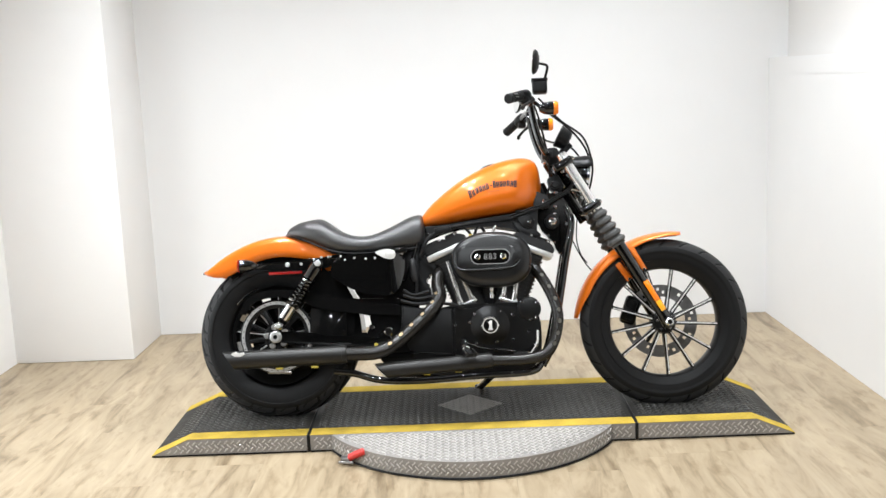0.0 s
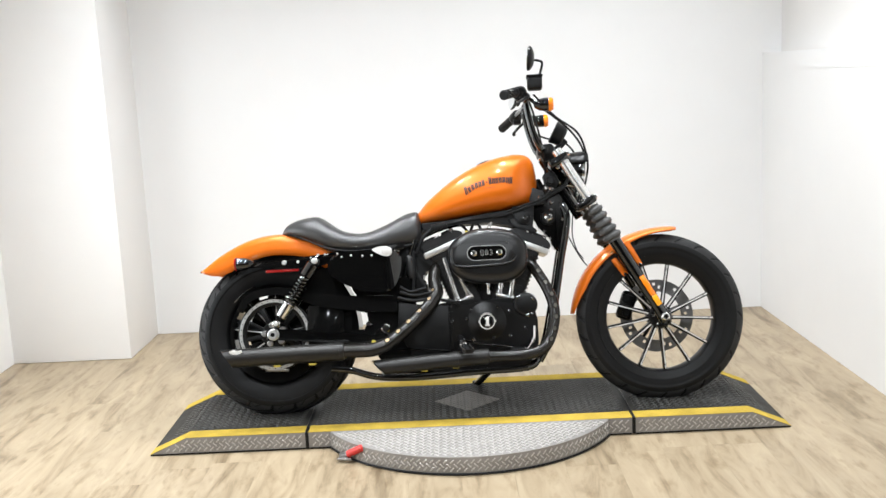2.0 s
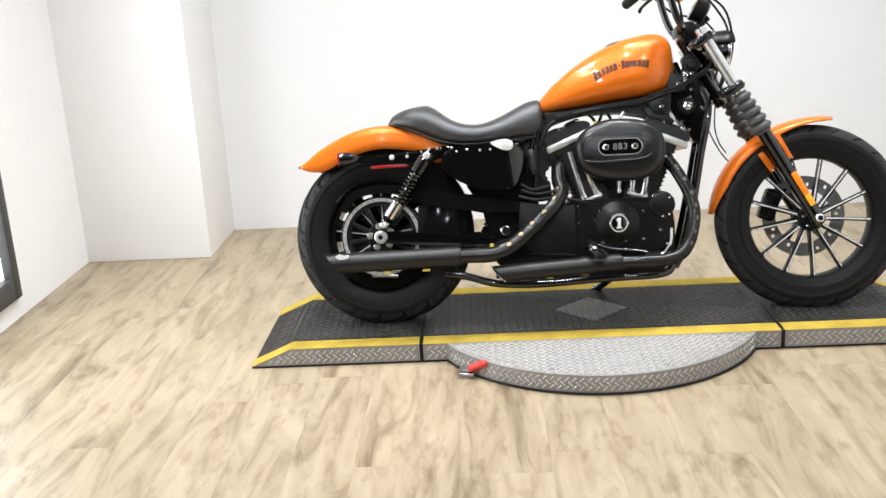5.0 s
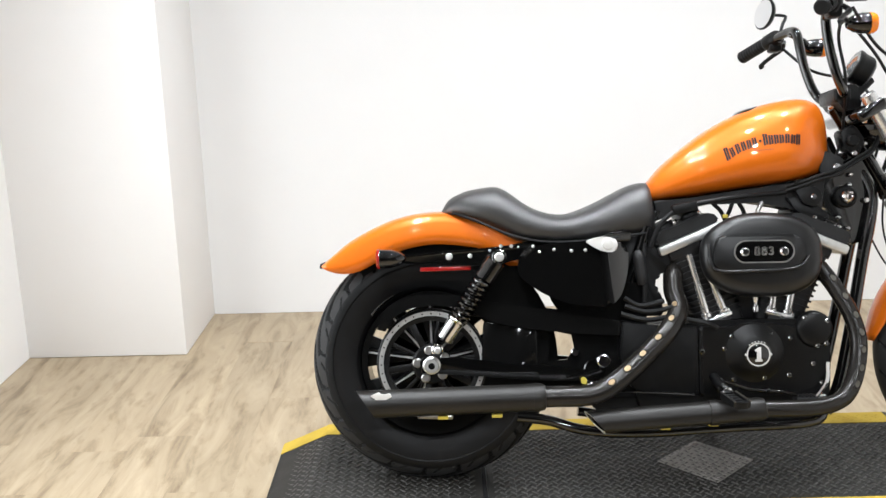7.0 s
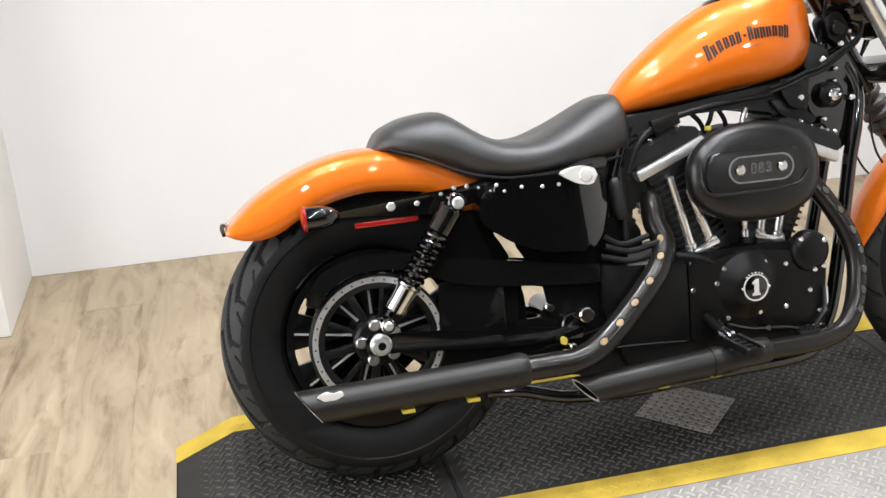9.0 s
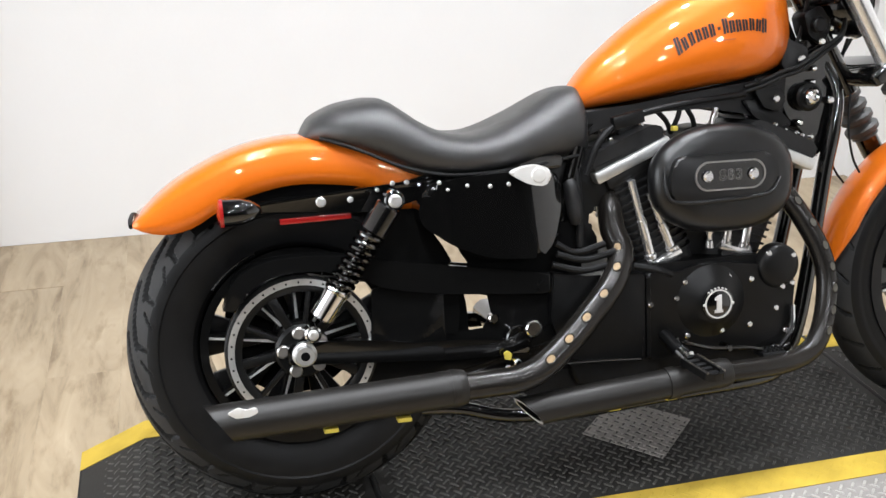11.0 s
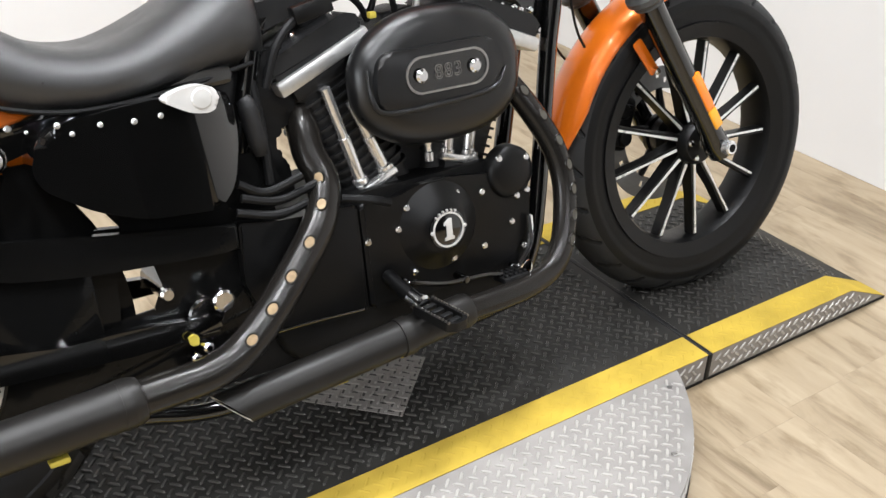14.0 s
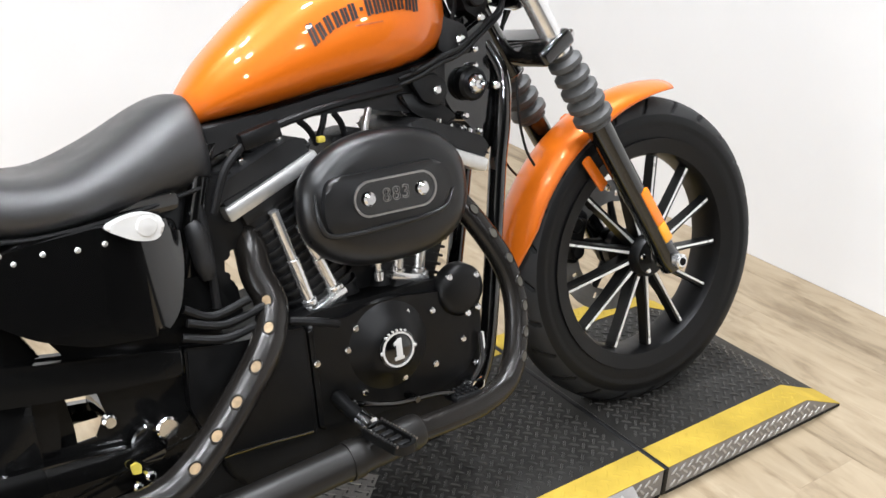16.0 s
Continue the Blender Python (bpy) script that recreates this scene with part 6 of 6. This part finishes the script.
for dz in (0.0, 0.010):
    bm = fresh()
    tube(bm, [(0.930, -0.078, 0.752 + dz), (0.968, -0.084, 0.763 + dz), (1.012, -0.084, 0.779 + dz), (1.055, -0.082, 0.790 + dz), (1.120, -0.074, 0.826 + dz), (1.165, -0.06, 0.853 + dz), (1.185, -0.04, 0.90 + dz), (1.17, -0.02, 0.96)], 0.0042, 8, 6)
    part("cable", bm, M_RUBBER, bike, "black control cable")
# wiring and hoses under the tank, behind the rear cylinder and over the rocker boxes
for pts in ([(0.57, -0.11, 0.61), (0.60, -0.11, 0.675), (0.66, -0.10, 0.712), (0.78, -0.09, 0.735), (0.93, -0.08, 0.748)],
            [(0.50, -0.125, 0.462), (0.55, -0.130, 0.447), (0.60, -0.125, 0.452), (0.64, -0.120, 0.462)],
            [(0.49, -0.125, 0.442), (0.55, -0.135, 0.427), (0.61, -0.125, 0.432)],
            [(0.50, -0.120, 0.482), (0.54, -0.125, 0.462), (0.60, -0.125, 0.474)],
            [(0.66, -0.13, 0.425), (0.70, -0.155, 0.418), (0.73, -0.15, 0.405)],
            [(0.555, -0.09, 0.64), (0.556, -0.105, 0.56), (0.552, -0.115, 0.47)]):
    bm = fresh()
    tube(bm, pts, 0.0068, 9, 6)
    part("hose", bm, M_TYRE, bike, "black rubber hose")
bm = fresh()
tube(bm, [(0.535, -0.10, 0.600), (0.540, -0.105, 0.585), (0.546, -0.108, 0.535), (0.548, -0.108, 0.515)], [0.011, 0.0155, 0.0155, 0.010], 14, 4)
part("plug_connector", bm, M_WRINKLE, bike, "black cable connector")
for xa, xb in ((0.745, 0.778), (0.795, 0.775), (0.812, 0.830)):
    bm = fresh()
    tube(bm, [(xa, -0.06, 0.722), ((xa + xb) / 2 + 0.003, -0.06, 0.702), (xb, -0.055, 0.676)], 0.0055, 8, 3)
    part("wire", bm, M_RUBBER, bike)
bm = fresh()
tube(bm, [(0.850, -0.085, 0.660), (0.853, -0.085, 0.695), (0.868, -0.075, 0.722)], 0.006, 10, 5)
part("vent_pipe", bm, M_STEEL, engine)
bm = fresh()
box(bm, (0.660, -0.105, 0.712), (0.065, 0.02, 0.026), 0.003, Matrix.Rotation(radians(-12), 4, "Y"))
part("connector", bm, M_SATIN, bike)
bm = fresh()
box(bm, (0.768, -0.09, 0.688), (0.012, 0.012, 0.010), 0.002)
part("wire_tag", bm, M_YTAG, bike, "small yellow connector")
bm = fresh()
prism(bm, rounded([(0.384, 0.266), (0.396, 0.264), (0.398, 0.277), (0.390, 0.283), (0.382, 0.279)], 0.003), -0.148, -0.143)
near(part("paper_tag", bm, M_YTAG, bike, "yellow inspection tag"), -0.01)

# ---- foot controls ----
bm = fresh()
rod(bm, (0.726, -0.120, 0.276), (0.732, -0.188, 0.254), 0.0125, 14, 0.003, mat=1)
rod(bm, (0.731, -0.182, 0.256), (0.738, -0.212, 0.246), 0.0160, 16, 0.004)
peg = part("foot_peg", bm, [M_CHROME, M_SATIN], bike, "chrome foot peg mount with a black studded peg")
pd = Matrix.Translation((0.748, -0.246, 0.237)) @ Matrix.Rotation(radians(-80), 4, "Z") @ Matrix.Rotation(radians(8), 4, "Y")
bm = fresh()
out = rounded([(-0.045, -0.022), (0.036, -0.022), (0.046, -0.010), (0.046, 0.010), (0.036, 0.022), (-0.045, 0.022)], 0.004, 3)
inn = [(x * 0.86, y * 0.72) for x, y in out]
rings = [[bm.verts.new(pd @ Vector((x, y, z))) for x, y in o] for o, z in ((out, -0.008), (out, 0.007), (inn, 0.007), (inn, -0.008))]
rings.append(rings[0])
skin(bm, rings, False)
part("peg_frame", bm, M_SATIN, peg, "black serrated peg")
bm = fresh()
for k in range(13):
    for s in (-1, 1):
        box(bm, pd @ Vector((-0.042 + 0.0066 * k, s * 0.0195, 0.0078)), (0.0028, 0.0032, 0.004), 0.0, pd.to_3x3().to_4x4())
tagged(part("peg_tooth", bm, M_STEEL, peg, "row of worn bright teeth"), kind="stuff")
for k in range(4):
    bm = fresh()
    box(bm, pd @ Vector((-0.028 + 0.019 * k, 0, 0.001)), (0.011, 0.022, 0.010), 0.002, pd.to_3x3().to_4x4())
    part("peg_pad", bm, M_RUBBER, peg)
bm = fresh()
tube(bm, [(0.735, -0.155, 0.268), (0.760, -0.160, 0.263), (0.813, -0.160, 0.247), (0.887, -0.160, 0.240), (0.925, -0.162, 0.232)], 0.0048, 10, 5)
rod(bm, (0.735, -0.13, 0.269), (0.735, -0.160, 0.268), 0.009, 12, 0.002)
rod(bm, (0.852, -0.130, 0.243), (0.852, -0.166, 0.243), 0.007, 12, 0.002)
pedal = part("brake_pedal", bm, M_SPRING, bike, "chrome brake pedal linkage")
bm = fresh()
box(bm, (0.946, -0.160, 0.222), (0.054, 0.040, 0.012), 0.004)
for k in range(5):
    for s in (-1, 0, 1):
        box(bm, (0.926 + 0.010 * k, -0.160 + 0.012 * s, 0.230), (0.005, 0.006, 0.005), 0.001)
part("pedal_pad", bm, M_RUBBER, pedal, "black studded pedal pad")
bm = fresh()
tube(bm, [(0.30, -0.12, 0.222), (0.42, -0.125, 0.240), (0.57, -0.120, 0.237), (0.677, -0.120, 0.230)], 0.0028, 8, 4)
near(part("brake_rod", bm, M_SPRING, bike))
bm = fresh()
box(bm, (0.99, -0.12, 0.205), (0.05, 0.03, 0.05), 0.008)
tube(bm, [(0.985, -0.13, 0.22), (1.01, -0.135, 0.26), (1.015, -0.13, 0.31)], 0.006, 8, 4)
near(part("oil_line", bm, M_CHROME, engine))

# ---- side stand on the far side ----
bm = fresh()
tube(bm, [(0.86, 0.11, 0.15), (0.83, 0.17, 0.115), (0.79, 0.245, 0.072), (0.775, 0.262, 0.066)], [0.016, 0.015, 0.014, 0.015], 10, 5)
box(bm, (0.765, 0.268, 0.066), (0.06, 0.03, 0.008), 0.003, Matrix.Rotation(radians(13), 4, "X"))
part("side_stand", bm, M_GLOSS, bike, "black side stand")

# ---- floor planks, laid along the room ----
PW, PL = 0.182, 1.22
rng = random.Random(4)
plank_mesh = {}


def plank(length):
    key = round(length, 2)
    if key not in plank_mesh:
        bm = fresh()
        box(bm, (0, 0, -0.003), (PW - 0.0003, length - 0.0003, 0.005))
        me = bpy.data.meshes.new("plank")
        bm.to_mesh(me)
        bm.free()
        me.materials.append(M_FLOOR)
        plank_mesh[key] = me
    return plank_mesh[key]


x, row = LX - 0.1, 0
while x < 2.95:
    y = YF - 0.02 - rng.random() * PL * 0.9
    while y < YB + 0.15:
        lo, hi = max(y, YF - 0.05), min(y + PL, YB + 0.1)
        if hi - lo > 0.08:
            o = new("plank", plank(hi - lo))
            o.parent = floor
            o.location = (x + PW / 2, (lo + hi) / 2, -0.0005)
        y += PL
    x += PW
    row += 1
